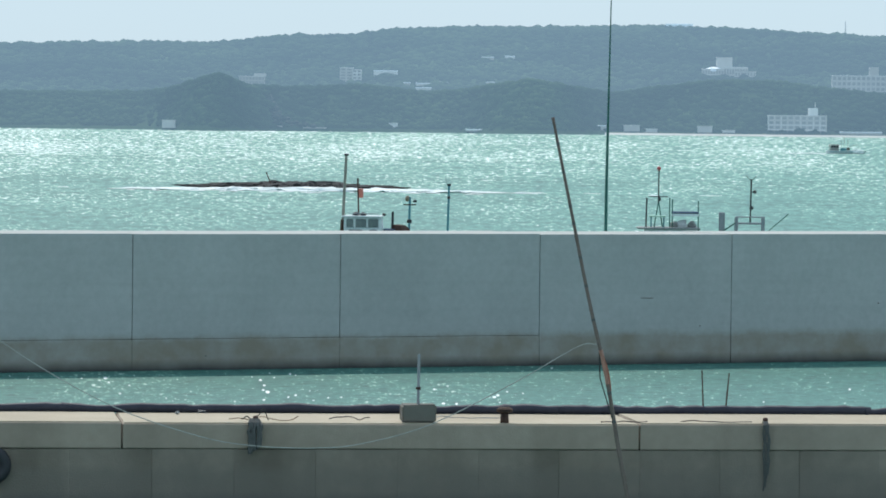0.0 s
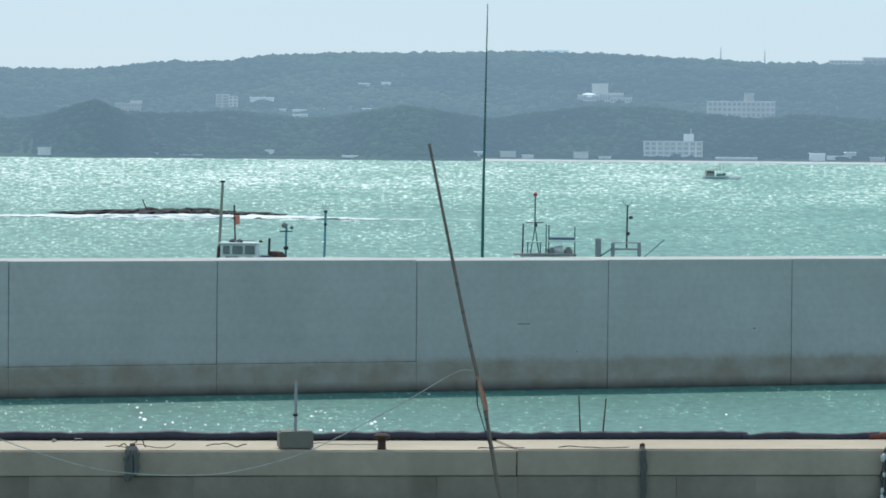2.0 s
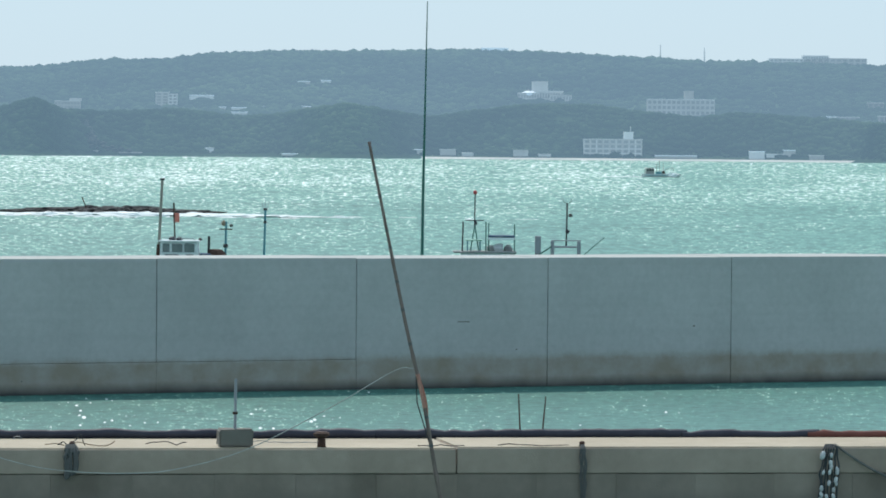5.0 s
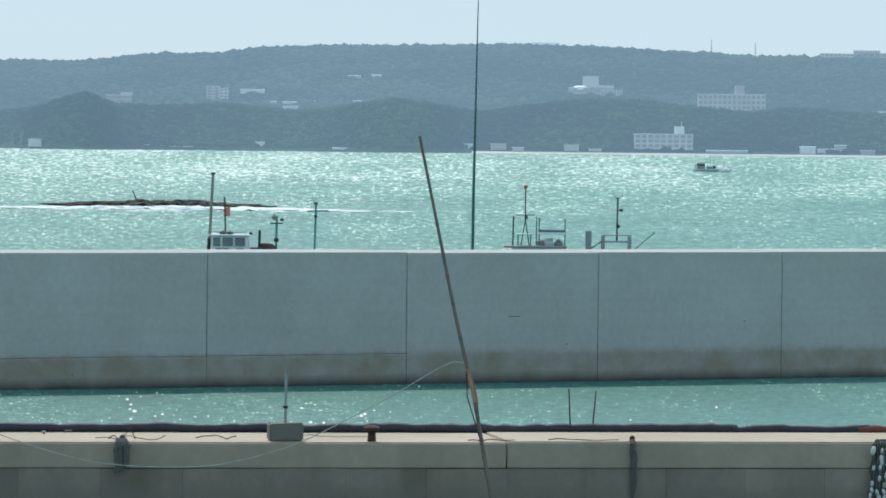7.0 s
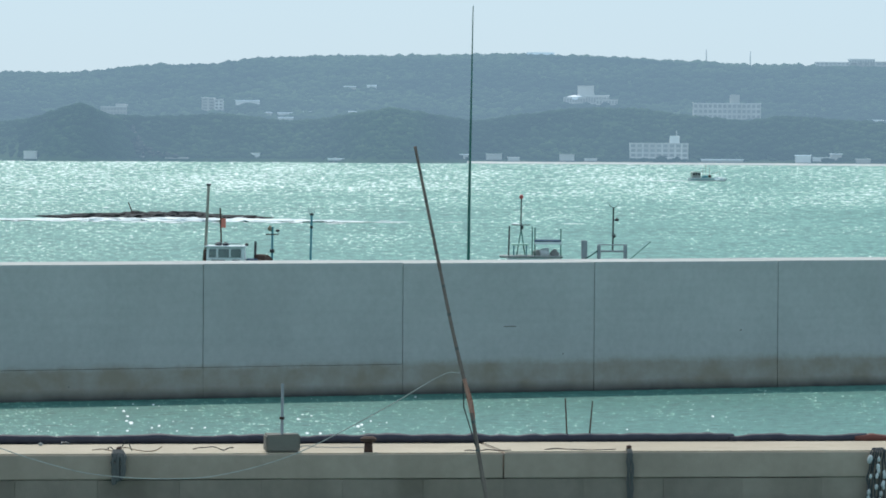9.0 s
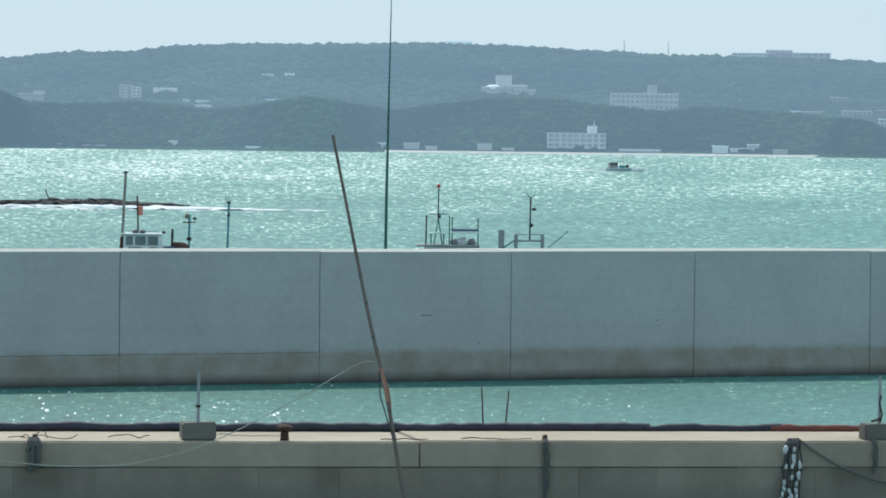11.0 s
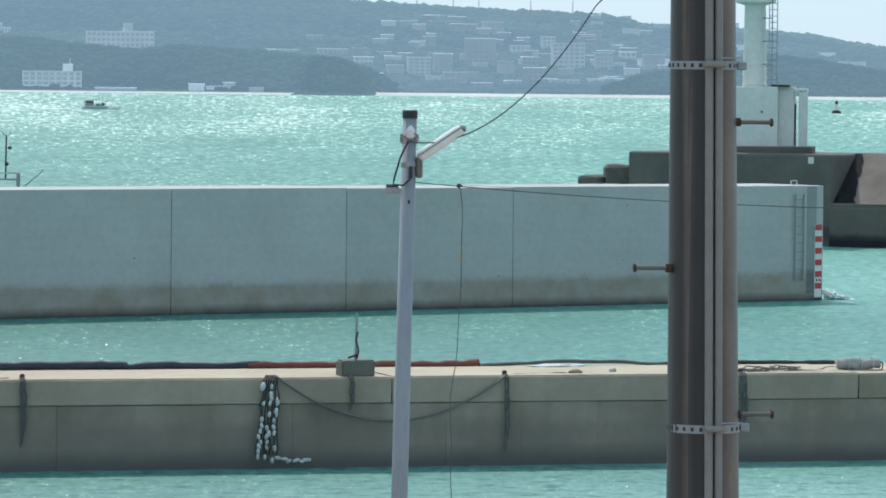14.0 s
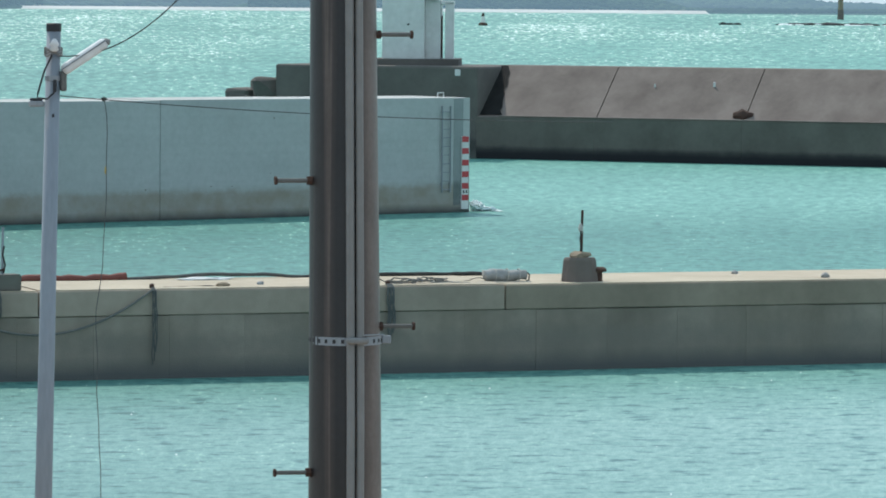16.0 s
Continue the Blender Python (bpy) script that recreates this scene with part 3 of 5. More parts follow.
rail = thing("grab_rail", (33.1, 156.3, WALL_H), "white painted grab rail on top of the breakwater", "rail", turn=WALL_TURN)
part("bar", sweep([(-0.13, 0, -0.05), (-0.13, 0, 0.17), (0.13, 0, 0.17), (0.13, 0, -0.05)], 0.022, 6), M["white"], rail)
# flat dark strip that paints in the shade of a recess
part("stain_patch", box(-0.52, -0.002, 2.1, 0.42, 0.012, 3.7), concrete("shaded_recess_concrete", (0.24, 0.26, 0.255), (0.29, 0.31, 0.30), tide=1.0, tide_col=(0.09, 0.1, 0.09)), wall, "darker grey strip painted as a recess's shade")

gauge = thing("tide_gauge", (33.98, 156.39, 0), "red and white banded tide gauge board on the breakwater end", "tide gauge", turn=WALL_TURN)
part("board", box(0, -0.03, 1.37, 0.31, 0.05, 2.53, 0.008), M["white"], gauge)
band = None
for k in range(6):
    z = 2.535 - 0.405 * k
    if band is None:
        band = part("band", box(0, 0, 0, 0.29, 0.014, 0.2, 0.004), M["red"], gauge, at=(0, -0.058, z))
    else:
        again("band", band.data, gauge, (0, -0.058, z))
for k, sx in enumerate((-0.07, 0.06)):
    part("mark", box(sx, -0.058, 0.715, 0.06 if k else 0.05, 0.012, 0.1, 0.004), M["black"], gauge)
    part("mark", box(sx + 0.035, -0.058, 0.69, 0.02, 0.012, 0.05), M["black"], gauge)

# ---------------------------------------------------------------- near pier
PIER_TURN, PIER_Z, PIER_D = 8.25, 1.72, 3.1


def pier_x(x):
    """Distance along the pier's face at which the sight line to the place x meets it."""
    return 1.0105 * x * 85.75 / (86.4 - 0.037 * x)


def on_pier(x, back, z=PIER_Z):
    """World place on the pier, so far behind the place x of its front edge as seen from the quay."""
    k = 85.75 / (86.4 - 0.037 * x) + back / 85.9
    return (x * k, (86.4 + 0.108 * x) * k, z)


pier = thing("pier", (0, 85.75, 0), "low concrete harbour pier of stacked blocks, sand-coloured top", "pier", kind="structure", turn=PIER_TURN)
k = 0
CAPS = (-36.9, -27.4, -17.95, -8.42, 1.24, 10.72, 20.1, 29.6, 39.0, 48.4, 57.8)
for x0, x1 in zip([pier_x(c) for c in CAPS], [pier_x(c) for c in CAPS[1:]]):
    length = x1 - x0
    rise = (0.0, 0.008, -0.006, -0.02, 0.0, 0.012, 0.0, 0.008, -0.004, 0.0)[k]
    k += 1
    # caps from the seventh on take the darker concrete
    cap = part("cap_slab", box(x0 + length / 2, PIER_D / 2 - 0.01, 1.47 + rise / 2, length - 0.022, PIER_D + 0.02, 0.48 + rise, 0.022, seg=2), M["pier"] if k < 7 else M["pier_darker"], pier)
    part("paving", box(x0 + length / 2, PIER_D / 2 - 0.01, PIER_Z + rise + 0.002, length - 0.07, PIER_D - 0.06, 0.02, 0.006), M["pier_top"], pier)
part("core", box(8, PIER_D / 2 + 0.05, -0.6, 96, PIER_D - 0.24, 3.6), M["joint"], pier)
block_mesh = mesh_of("face_block", box(0, 0, 0, 1.519, 0.5, 3.2, 0.005), M["pier_face"])
for j in range(-36, 27):
    bx = pier_x(1.25) + 1.519 * (j + 11)
    again("face_block", block_mesh, pier, (bx + 0.7595, 0.256 + 0.006 * math.sin(j * 2.3), -0.379 + 0.004 * math.sin(j * 1.7)))


# ballast block with a pipe standing in it
def pipe_block(x, w, h, d, pole_top, lean, label):
    t = thing("ballast_block", on_pier(x, 0.12), label, "concrete block", group="pipe blocks on the pier", turn=PIER_TURN)
    bmx = bmesh.new()
    bmesh.ops.create_cube(bmx, size=1, matrix=Matrix.Translation((0, d / 2, h / 2)) @ Matrix.Diagonal((w, d, h, 1)))
    bmesh.ops.bevel(bmx, geom=bmx.edges[:], offset=0.03, segments=2, affect="EDGES")
    for v in bmx.verts:
        v.co += Vector((noise.noise(v.co * 4), noise.noise(v.co * 4 + Vector((5, 0, 0))), noise.noise(v.co * 4 + Vector((0, 5, 0))))) * 0.015
    part("block", bmx, M["stone"], t)
    part("pipe", sweep([(0, d / 2, h - 0.1), (lean, d / 2, pole_top)], [0.03, 0.027], 8), M["steel"], t, "galvanised pipe")
    return t


pb = pipe_block(-2.89, 0.64, 0.33, 0.55, 1.26, 0.01, "square rough concrete block with a galvanised pipe upright")
part("clamp", box(0.0, 0.27, 0.62, 0.09, 0.08, 0.05, 0.01), M["rust"], pb)
pb = pipe_block(10.07, 0.66, 0.32, 0.5, 1.22, 0.02, "rough concrete block with a thin bent pipe and rope")
part("tie", sweep([(0.02, 0.22, 0.34), (0.05, 0.2, 0.5), (0.0, 0.2, 0.7), (0.03, 0.2, 0.86)], 0.018, 6), M["dark_rope"], pb)
part("bar", sweep([(-0.16, 0.2, 0.36), (0.04, 0.2, 0.42)], 0.022, 6), M["rust"], pb)


def bollard(x, back, s=1.0):
    t = thing("mooring_bollard", on_pier(x, back), "rusted iron mooring bollard with a wide cap", "bollard", group="bollards on the pier", turn=PIER_TURN)
    part("stem", lathe([(0.085 * s, -0.02), (0.078 * s, 0.05), (0.074 * s, 0.19 * s)], 14), M["rust"], t, smooth=True)
    part("cap", lathe([(0.08 * s, 0.18 * s), (0.15 * s, 0.20 * s), (0.155 * s, 0.25 * s), (0.10 * s, 0.285 * s)], 14), M["rust"], t)
    return t


bollard(-1.3, 0.22)
bollard(22.05, 0.5, 1.05)

# thin stakes at the back edge
for x, lean, h in ((2.44, -0.04, 0.85), (2.85, 0.07, 0.80)):
    t = thing("stake", on_pier(x, 2.9), "thin rusty iron stake at the pier's edge", "stake", group="stakes on the pier", turn=PIER_TURN)
    part("rod", sweep([(0, 0, -0.01), (lean * 0.5, 0, h * 0.5), (lean, 0, h)], [0.018, 0.016, 0.013], 6), M["rust"], t)

# floating boom lying along the back edge
def boom(name, x0, x1, r, mat, label, lumps=0.06, back=2.85, seed=0, arc=0.0):
    t = thing(name, on_pier((x0 + x1) / 2, back), label, "floating boom", group="boom sections on the pier", turn=PIER_TURN)
    n = max(12, int((x1 - x0) / 0.16))
    half = (x1 - x0) / 2 * 1.04
    pts, rad = [], []
    for i in range(n + 1):
        u = -half + 2 * half * i / n
        k = noise.noise(Vector((u * 1.1 + seed * 9, seed, 0)))
        q = noise.noise(Vector((u * 3.7 + seed * 5, seed, 3)))
        rr = r * (1 + 0.35 * k + 0.22 * q)
        hop = arc * max(0.0, math.sin(math.pi * i / n))
        pts.append((u, 0.1 * k, rr * 0.85 + hop * (0.5 + 0.5 * k)))
        rad.append(rr)
    part("float_tube", sweep(pts, rad, 8), mat, t, smooth=True)
    return t, pts


boom("boom_section", -36, -9.4, 0.090, M["boom_dark"], "slumped dark navy floating boom on the pier", seed=1)
boom("boom_section", -9.5, -0.2, 0.086, M["boom_dark"], "slumped dark navy floating boom on the pier", seed=2)
boom("boom_section", -0.3, 5.6, 0.090, M["boom_dark"], "slumped dark navy floating boom on the pier", seed=3)
boom("boom_section", 5.5, 8.15, 0.079, M["boom_dark"], "flattened dark navy boom end on the pier", seed=4)
boom("boom_section", 7.9, 12.45, 0.076, M["boom_red"], "faded brick-red floating boom on the pier", seed=5)
t, pts = boom("hose", 12.4, 16.6, 0.035, M["strap"], "thin dark grey hose arching along the pier edge", seed=6, arc=0.14)
t, pts = boom("hose", 16.5, 19.9, 0.04, M["dark_rope"], "dark hose lying along the pier edge", seed=7, arc=0.05)
foil = thing("plastic_sheet", on_pier(14.0, 2.5), "crumpled white plastic sheet on the pier", "plastic sheet", turn=PIER_TURN)
part("sheet", lump(0.55, 0.16, 0.05, 0.5, 3, 4, at=(0, 0, 0.03), freq=4), M["float_white"], foil)

# mooring straps hanging down the pier's face from iron rings
def strap(x, drop, w0, label="dark mooring strap hanging from a ring on the pier edge", bulge=0.0):
    t = thing("mooring_strap", on_pier(x, 0.0), label, "mooring strap", group="straps on the pier face", turn=PIER_TURN)
    own = None
    w = w0 * 0.7
    rng = random.Random(int(x * 10) + 7)
    for s in range(5):
        ox = (s - 2) * w / 5
        pts = [(ox * 0.6, 0.16, 0.02), (ox * 0.7, 0.0, 0.04), (ox, -0.075, -0.02)]
        for q in range(1, 8):
            pts.append((ox * (1 + bulge * q / 8) + rng.uniform(-0.02, 0.02), -0.085 - 0.01 * s % 2, -drop * q / 7 * (1 - 0.06 * s)))
        part("strand", sweep(pts, w / 7, 6), M["strap"], t)
    part("ring", lathe([(0.03, 0.0), (0.05, 0.02), (0.05, 0.09), (0.02, 0.11)], 10, m=Matrix.Translation((0.03, 0.2, 0))), M["rust"], t)
    return t


strap(-5.96, 0.58, 0.36)
strap(3.62, 1.25, 0.15)
strap(9.92, 0.62, 0.13)
strap(12.97, 1.45, 0.12)
strap(17.72, 1.1, 0.20)

# tangled rope ends on the pier's top
def rope_heap(x, back, length, lift, mat, label, seed):
    t = thing("rope_end", on_pier(x, back), label, "rope", group="loose ropes on the pier", turn=PIER_TURN)
    pts = []
    for i in range(22):
        k = i / 21
        pts.append((length * (k - 0.5), 0.3 * noise.noise(Vector((k * 2.3, seed, 0))), 0.016 + lift * abs(noise.noise(Vector((k * 3.1, seed, 4)))) ** 1.5 * 1.6))
    part("strand", sweep(pts, 0.0105, 6), mat, t)
    return t


rope_heap(-5.8, 0.35, 1.3, 0.22, M["tan"], "tangled brown rope on the pier", 3.2)
rope_heap(-5.95, 0.25, 0.5, 0.35, M["dark_rope"], "tangled dark rope knot on the pier", 5.7)
rope_heap(-4.2, 0.5, 0.75, 0.12, M["dark_rope"], "short dark rope end on the pier", 7.7)
rope_heap(2.7, 0.35, 1.35, 0.02, M["dark_rope"], "straight dark rope along the pier edge", 1.1)
rope_heap(0.95, 0.2, 0.9, 0.03, M["dark_rope"], "thin dark rope over the pier edge", 8.9)
rope_heap(13.7, 0.4, 1.4, 0.06, M["dark_rope"], "dark rope ending in a knot on the pier", 2.3)
rope_heap(18.2, 0.6, 2.4, 0.22, M["line"], "faded grey loose rope on the pier", 4.4)
rope_heap(18.9, 1.0, 2.0, 0.16, M["line"], "faded grey loose rope on the pier", 6.1)
rope_heap(19.6, 0.5, 2.2, 0.05, M["rope"], "pale loose rope on the pier", 9.2)
rope_heap(-2.0, 1.2, 1.3, 0.07, M["rope"], "pale loose rope behind the concrete block", 5.1)
for x, back, r0, seed in ((17.95, 0.5, 0.30, 1), (18.5, 0.8, 0.24, 2)):
    co = thing("rope_coil", on_pier(x, back), "loosely coiled grey rope on the pier", "rope", group="loose ropes on the pier", turn=PIER_TURN)
    for q in range(3):
        cpts = []
        for j in range(25):
            a = 2 * math.pi * j / 24
            r = r0 * (1 + 0.12 * q + 0.2 * noise.noise(Vector((math.cos(a), math.sin(a), seed + q))))
            cpts.append((r * math.cos(a) + 0.05 * q, 0.7 * r * math.sin(a), 0.02 + 0.03 * q + 0.12 * max(0.0, noise.noise(Vector((math.cos(a) * 1.4, math.sin(a) * 1.4, seed * 3 + q))))))
        part("strand", sweep(cpts, 0.013, 6), M["line"] if q else M["rope"], co)
kn = thing("wooden_float", on_pier(14.35, 0.45), "brown weathered float on a rope end", "float", turn=PIER_TURN)
part("body", lump(0.15, 0.06, 0.05, 0.15, 2, 2, at=(0, 0, 0.05)), M["tan"], kn)

# hanging net with white floats
nt_ = thing("float_net", on_pier(8.34, 0.0), "bundle of white oval net floats hanging on dark netting", "net floats", turn=PIER_TURN)
own = None
rng = random.Random(5)
for s in range(7):
    ox = -0.2 + 0.065 * s
    pts = [(0.05 + ox * 0.4, 0.2, 0.03), (0.03 + ox * 0.5, 0.0, 0.05)]
    for q in range(10):
        pts.append((ox * (0.75 + 0.03 * q) + rng.uniform(-0.025, 0.025) - 0.008 * q, -0.10 - rng.uniform(0, 0.03), -0.03 - 0.158 * q))
    own = sweep(pts, 0.016, 5, own)
part("netting", own, M["net"], nt_)
fl = None
spots = []
for row in range(14):
    for c in range(3):
        if rng.random() < 0.66:
            spots.append((-0.155 + 0.135 * c - 0.007 * row + rng.uniform(-0.035, 0.035), -0.175, -0.17 - 0.104 * row + rng.uniform(-0.04, 0.04), rng.uniform(-0.35, 0.35)))
for q in range(9):
    spots.append((0.13 + 0.075 * q + rng.uniform(-0.03, 0.03), -0.20, -1.565 + rng.uniform(-0.02, 0.045) + (0.06 if q < 2 else 0), rng.uniform(0.9, 1.9)))
for x, y, z, tilt in spots:
    if fl is None:
        fl = part("net_float", lathe([(0.018, -0.085), (0.042, -0.06), (0.054, 0.0), (0.042, 0.06), (0.018, 0.085)], 8), M["float_white"], nt_, smooth=True, at=(x, y, z))
        fl.rotation_euler = (0, tilt, 0)
    else:
        ob = again("net_float", fl.data, nt_, (x, y, z))
        ob.rotation_euler = (0, tilt, 0)
        ob.scale = (rng.uniform(0.5, 0.78),) * 3

# mooring line slung along the face
line = thing("mooring_line", on_pier(8.4, 0.0), "thick dark mooring line sagging along the pier face", "rope", turn=PIER_TURN)
part("line", sweep(sag((0.05, -0.08, 0.04), (4.6, -0.08, 0.02), 0.86, 26), 0.022, 7), M["line"], line, smooth=True)

# tyre fender
ty = thing("tyre_fender", on_pier(-10.82, -0.14, 0.92), "worn black rubber tyre fender on the pier face", "tyre", turn=PIER_TURN)
ringm = bmesh.new()
tor = []
for a in range(24):
    th = 2 * math.pi * a / 24
    tor.append([ringm.verts.new(((0.25 + 0.11 * math.cos(ph)) * math.cos(th), 0.10 * math.sin(ph), (0.25 + 0.11 * math.cos(ph)) * math.sin(th))) for ph in [2 * math.pi * q / 10 for q in range(10)]])
for a in range(24):
    A, B_ = tor[a], tor[(a + 1) % 24]
    for q in range(10):
        ringm.faces.new((A[q], A[(q + 1) % 10], B_[(q + 1) % 10], B_[q]))
part("tyre", ringm, M["black"], ty, smooth=True)
part("chain", sweep([(0, 0.02, 0.3), (0, 0.08, 0.81), (0, 0.3, 0.815)], 0.02, 6), M["rust"], ty)

# rolled tarpaulin
roll = thing("tarpaulin_roll", on_pier(20.1, 1.0), "tied roll of grey tarpaulin lying on the pier", "tarpaulin roll", turn=PIER_TURN)
rp, rr_ = [], []
for i in range(25):
    k = i / 24
    rp.append((-0.45 + 0.9 * k, 0, 0.12 + 0.012 * math.sin(9 * k)))
    rr_.append(0.125 * (0.75 + 0.25 * math.sin(math.pi * min(1, 0.15 + k))) * (1 + 0.10 * noise.noise(Vector((k * 9, 1, 1)))))
rollm = sweep(rp, rr_, 18)
for v in rollm.verts:
    v.co += v.co.normalized() * 0.03 * noise.noise(v.co * 9)
part("roll", rollm, M["tarp"], roll, smooth=True)
for q in (-0.24, 0.02, 0.27):
    part("cord", sweep([(q + 0.02 * math.sin(a), 0.135 * math.cos(a), 0.12 + 0.135 * math.sin(a)) for a in [2 * math.pi * j / 16 for j in range(17)]], 0.012, 5), M["rope"], roll)
part("end_rope", sweep([(0.42, 0, 0.2), (0.5, -0.05, 0.14), (0.47, -0.1, 0.03), (0.4, -0.16, 0.02)], 0.016, 5), M["dark_rope"], roll)

# cone-shaped ballast block with pole
cone = thing("anchor_block", on_pier(21.77, 0.25), "tapered brownish concrete anchor block with an iron pole", "concrete block", turn=PIER_TURN)
cb = lathe([(0.385, 0.0), (0.38, 0.05), (0.335, 0.44), (0.31, 0.49)], 12)
for v in cb.verts:
    v.co.y = v.co.y * 0.8 + 0.3
    v.co += Vector((noise.noise(v.co * 6), 0, 0)) * 0.02
part("block", cb, M["old"], cone)
part("collar", lump(0.2, 0.17, 0.09, 0.5, 2, 8, at=(0, 0.3, 0.53), freq=3), M["tan"], cone, "heap of brown rope")
part("pole", sweep([(0.03, 0.3, 0.45), (0.05, 0.3, 1.44)], [0.032, 0.028], 8), M["rust"], cone)
part("knot", lump(0.05, 0.05, 0.09, 0.3, 2, 3, at=(0.01, 0.28, 1.08)), M["rope"], cone)
part("line", sweep([(0.02, 0.26, 1.1), (-0.02, 0.25, 0.85), (0.03, 0.26, 0.55)], 0.014, 5), M["dark_rope"], cone)
for x, back, s, seed in ((24.95, 2.2, 0.05, 1), (26.9, 0.6, 0.06, 2), (-7.4, 2.3, 0.03, 3), (15.1, 0.8, 0.05, 5)):
    st = thing("loose_stone", on_pier(x, back), "small grey loose stone on the pier", "stone", group="stones on the pier", turn=PIER_TURN)
    part("stone", lump(s * 1.5, s, s, 0.4, 2, seed, at=(0, 0, s * 0.8)), M["tarp"], st)
iron = thing("edge_staple", on_pier(-6.95, 2.3), "small grey metal staple on the pier", "staple", turn=PIER_TURN)
part("staple", sweep([(-0.07, 0, 0), (-0.06, 0, 0.06), (0.06, 0, 0.06), (0.07, 0, 0)], 0.008, 5), M["steel"], iron)

# leaning bamboo in the basin
bam = thing("bamboo_pole", (1.29, 84.63, -0.9), "long grey weathered bamboo pole leaning in the water", "bamboo pole")
bp, br = [], []
B0, B1 = Vector((0, 0, 0)), Vector((-1.74, -0.18, 8.32))
for i in range(81):
    k = i / 80
    p = B0.lerp(B1, k) + Vector((0.045 * math.exp(-((k - 0.42) / 0.12) ** 2), 0, 0))
    node_ = abs((k * 19) % 1 - 0.5) > 0.47
    bp.append(p)
    br.append((0.044 - 0.017 * k) * (1.16 if node_ else 1.0))
part("cane", sweep(bp, br, 10), M["bamboo"], bam, smooth=True)
tp = [bp[i] + Vector((0.005, -0.01, 0)) for i in range(33, 40)]
tape = part("tape", sweep(tp, [0.0395 if i % 3 else 0.042 for i in range(7)], 8), M["tape"], bam, "frayed red-orange tape")
flag = bmesh.new()
fr = []
for i in range(7):
    q = bp[38 - i]
    fr.append((flag.verts.new(q + Vector((0.035, -0.05, 0))), flag.verts.new(q + Vector((0.05 + 0.022 * math.sin(i / 6 * math.pi), -0.07, -0.02)))))
for a, b in zip(fr, fr[1:]):
    flag.faces.new((a[0], a[1], b[1], b[0]))
bmesh.ops.solidify(flag, geom=flag.faces[:], thickness=0.008)
part("tape_tail", flag, M["tape"], bam)
part("cord", sweep([bp[40], bp[34] + Vector((-0.12, -0.03, 0)), bp[27] + Vector((-0.03, -0.05, 0))], 0.012, 5), M["dark_rope"], bam)
for i in (26, 31, 44, 50, 55, 61, 64, 70, 75):
    part("node_ring", sweep([bp[i].lerp(bp[i + 1], 0.1), bp[i].lerp(bp[i + 1], 0.6)], br[i] * 1.1, 10), M["strap"], bam, "dark scarred cane node")
guy = thing("guy_rope", (0.4, 84.54, 3.26), "thin pale rope slung from the bamboo pole", "rope")
gpts = [(0, 0, 0), (-0.35, 0, -0.05), (-1.5, -0.15, -0.72), (-3.04, -0.33, -1.50), (-4.3, -0.45, -1.86), (-5.2, -0.56, -1.94), (-6.3, -0.66, -1.9), (-7.26, -0.78, -1.73), (-8.8, -0.95, -1.20),
        (-10.44, -1.12, -0.29), (-12.5, -1.3, 1.2)]
part("rope", sweep(rounded(gpts), 0.010, 6), M["rope"], guy)

# ---------------------------------------------------------------- outer breakwater and lighthouse
FAR_TURN = -34.6
far = thing("outer_breakwater", (46.13, 210.17, 0), "old brown-grey breakwater with a sloping parapet and dark wet foot", "breakwater", kind="structure", turn=FAR_TURN)
SLOPE = [(0.0, -3), (0.0, 1.97), (0.32, 2.03), (3.2, 4.33), (3.9, 4.35), (6.5, 4.3), (6.5, -3)]
edges = [0.1, 5.98, 13.2, 20.4, 27.6, 34.8, 42.0, 49.2, 58.0]
for a, b in zip(edges, edges[1:]):
    part("parapet_block", prism([(y + (0.012 if i in (1, 2) else 0), z) for i, (y, z) in enumerate(SLOPE)], a + 0.025, b - 0.025), M["old"], far)
    part("foot", box((a + b) / 2, 0.02, 0.9, b - a - 0.004, 0.12, 2.1, 0.01), M["foot"], far, "dark wet weedy foot")
part("ledge_line", box(29.6, 0.16, 2.0, 56.8, 0.4, 0.075, 0.02), M["old"], far)
part("joint_filler", prism([(0.1, -3), (0.1, 1.9), (0.45, 1.98), (3.3, 4.22), (6.4, 4.2), (6.4, -3)], 1.0, 58.2), M["joint"], far)
part("head_block", box(-5.05, 3.4, 0.65, 10.4, 6.9, 7.3, 0.12, seg=2), M["weed"], far, "dark wet head block")
stainm = bmesh.new()
prev = None
for i in range(13):
    z = 2.05 + 2.27 * i / 12
    y = 0.28 + 2.9 * (z - 2.03) / 2.3 - 0.03
    xr = 1.25 + 0.5 * noise.noise(Vector((0, 0, z * 2.4))) - 0.75 * i / 12
    row = (stainm.verts.new((0.05, y, z)), stainm.verts.new((xr, y, z)))
    if prev:
        stainm.faces.new((prev[0], prev[1], row[1], row[0]))
    prev = row
bmesh.ops.solidify(stainm, geom=stainm.faces[:], thickness=0.03)
part("stain", stainm, M["black_weed"], far, "black weed stain")
heap = part("rust_heap", lump(0.55, 0.25, 0.3, 0.4, 2, 6, at=(13.0, 0.55, 2.2)), M["rust"], far, "rusty heap of gravel")
for x, z, s in ((11.1, 3.5, 0.11), (8.2, 3.45, 0.07)):
    y = 0.32 + 2.88 * (z - 2.03) / 2.3
    part("lime_mark", box(x, y - 0.02, z, s, 0.05, s * 3.4, 0.01, m=None), M["white"], far, "white lime streak")

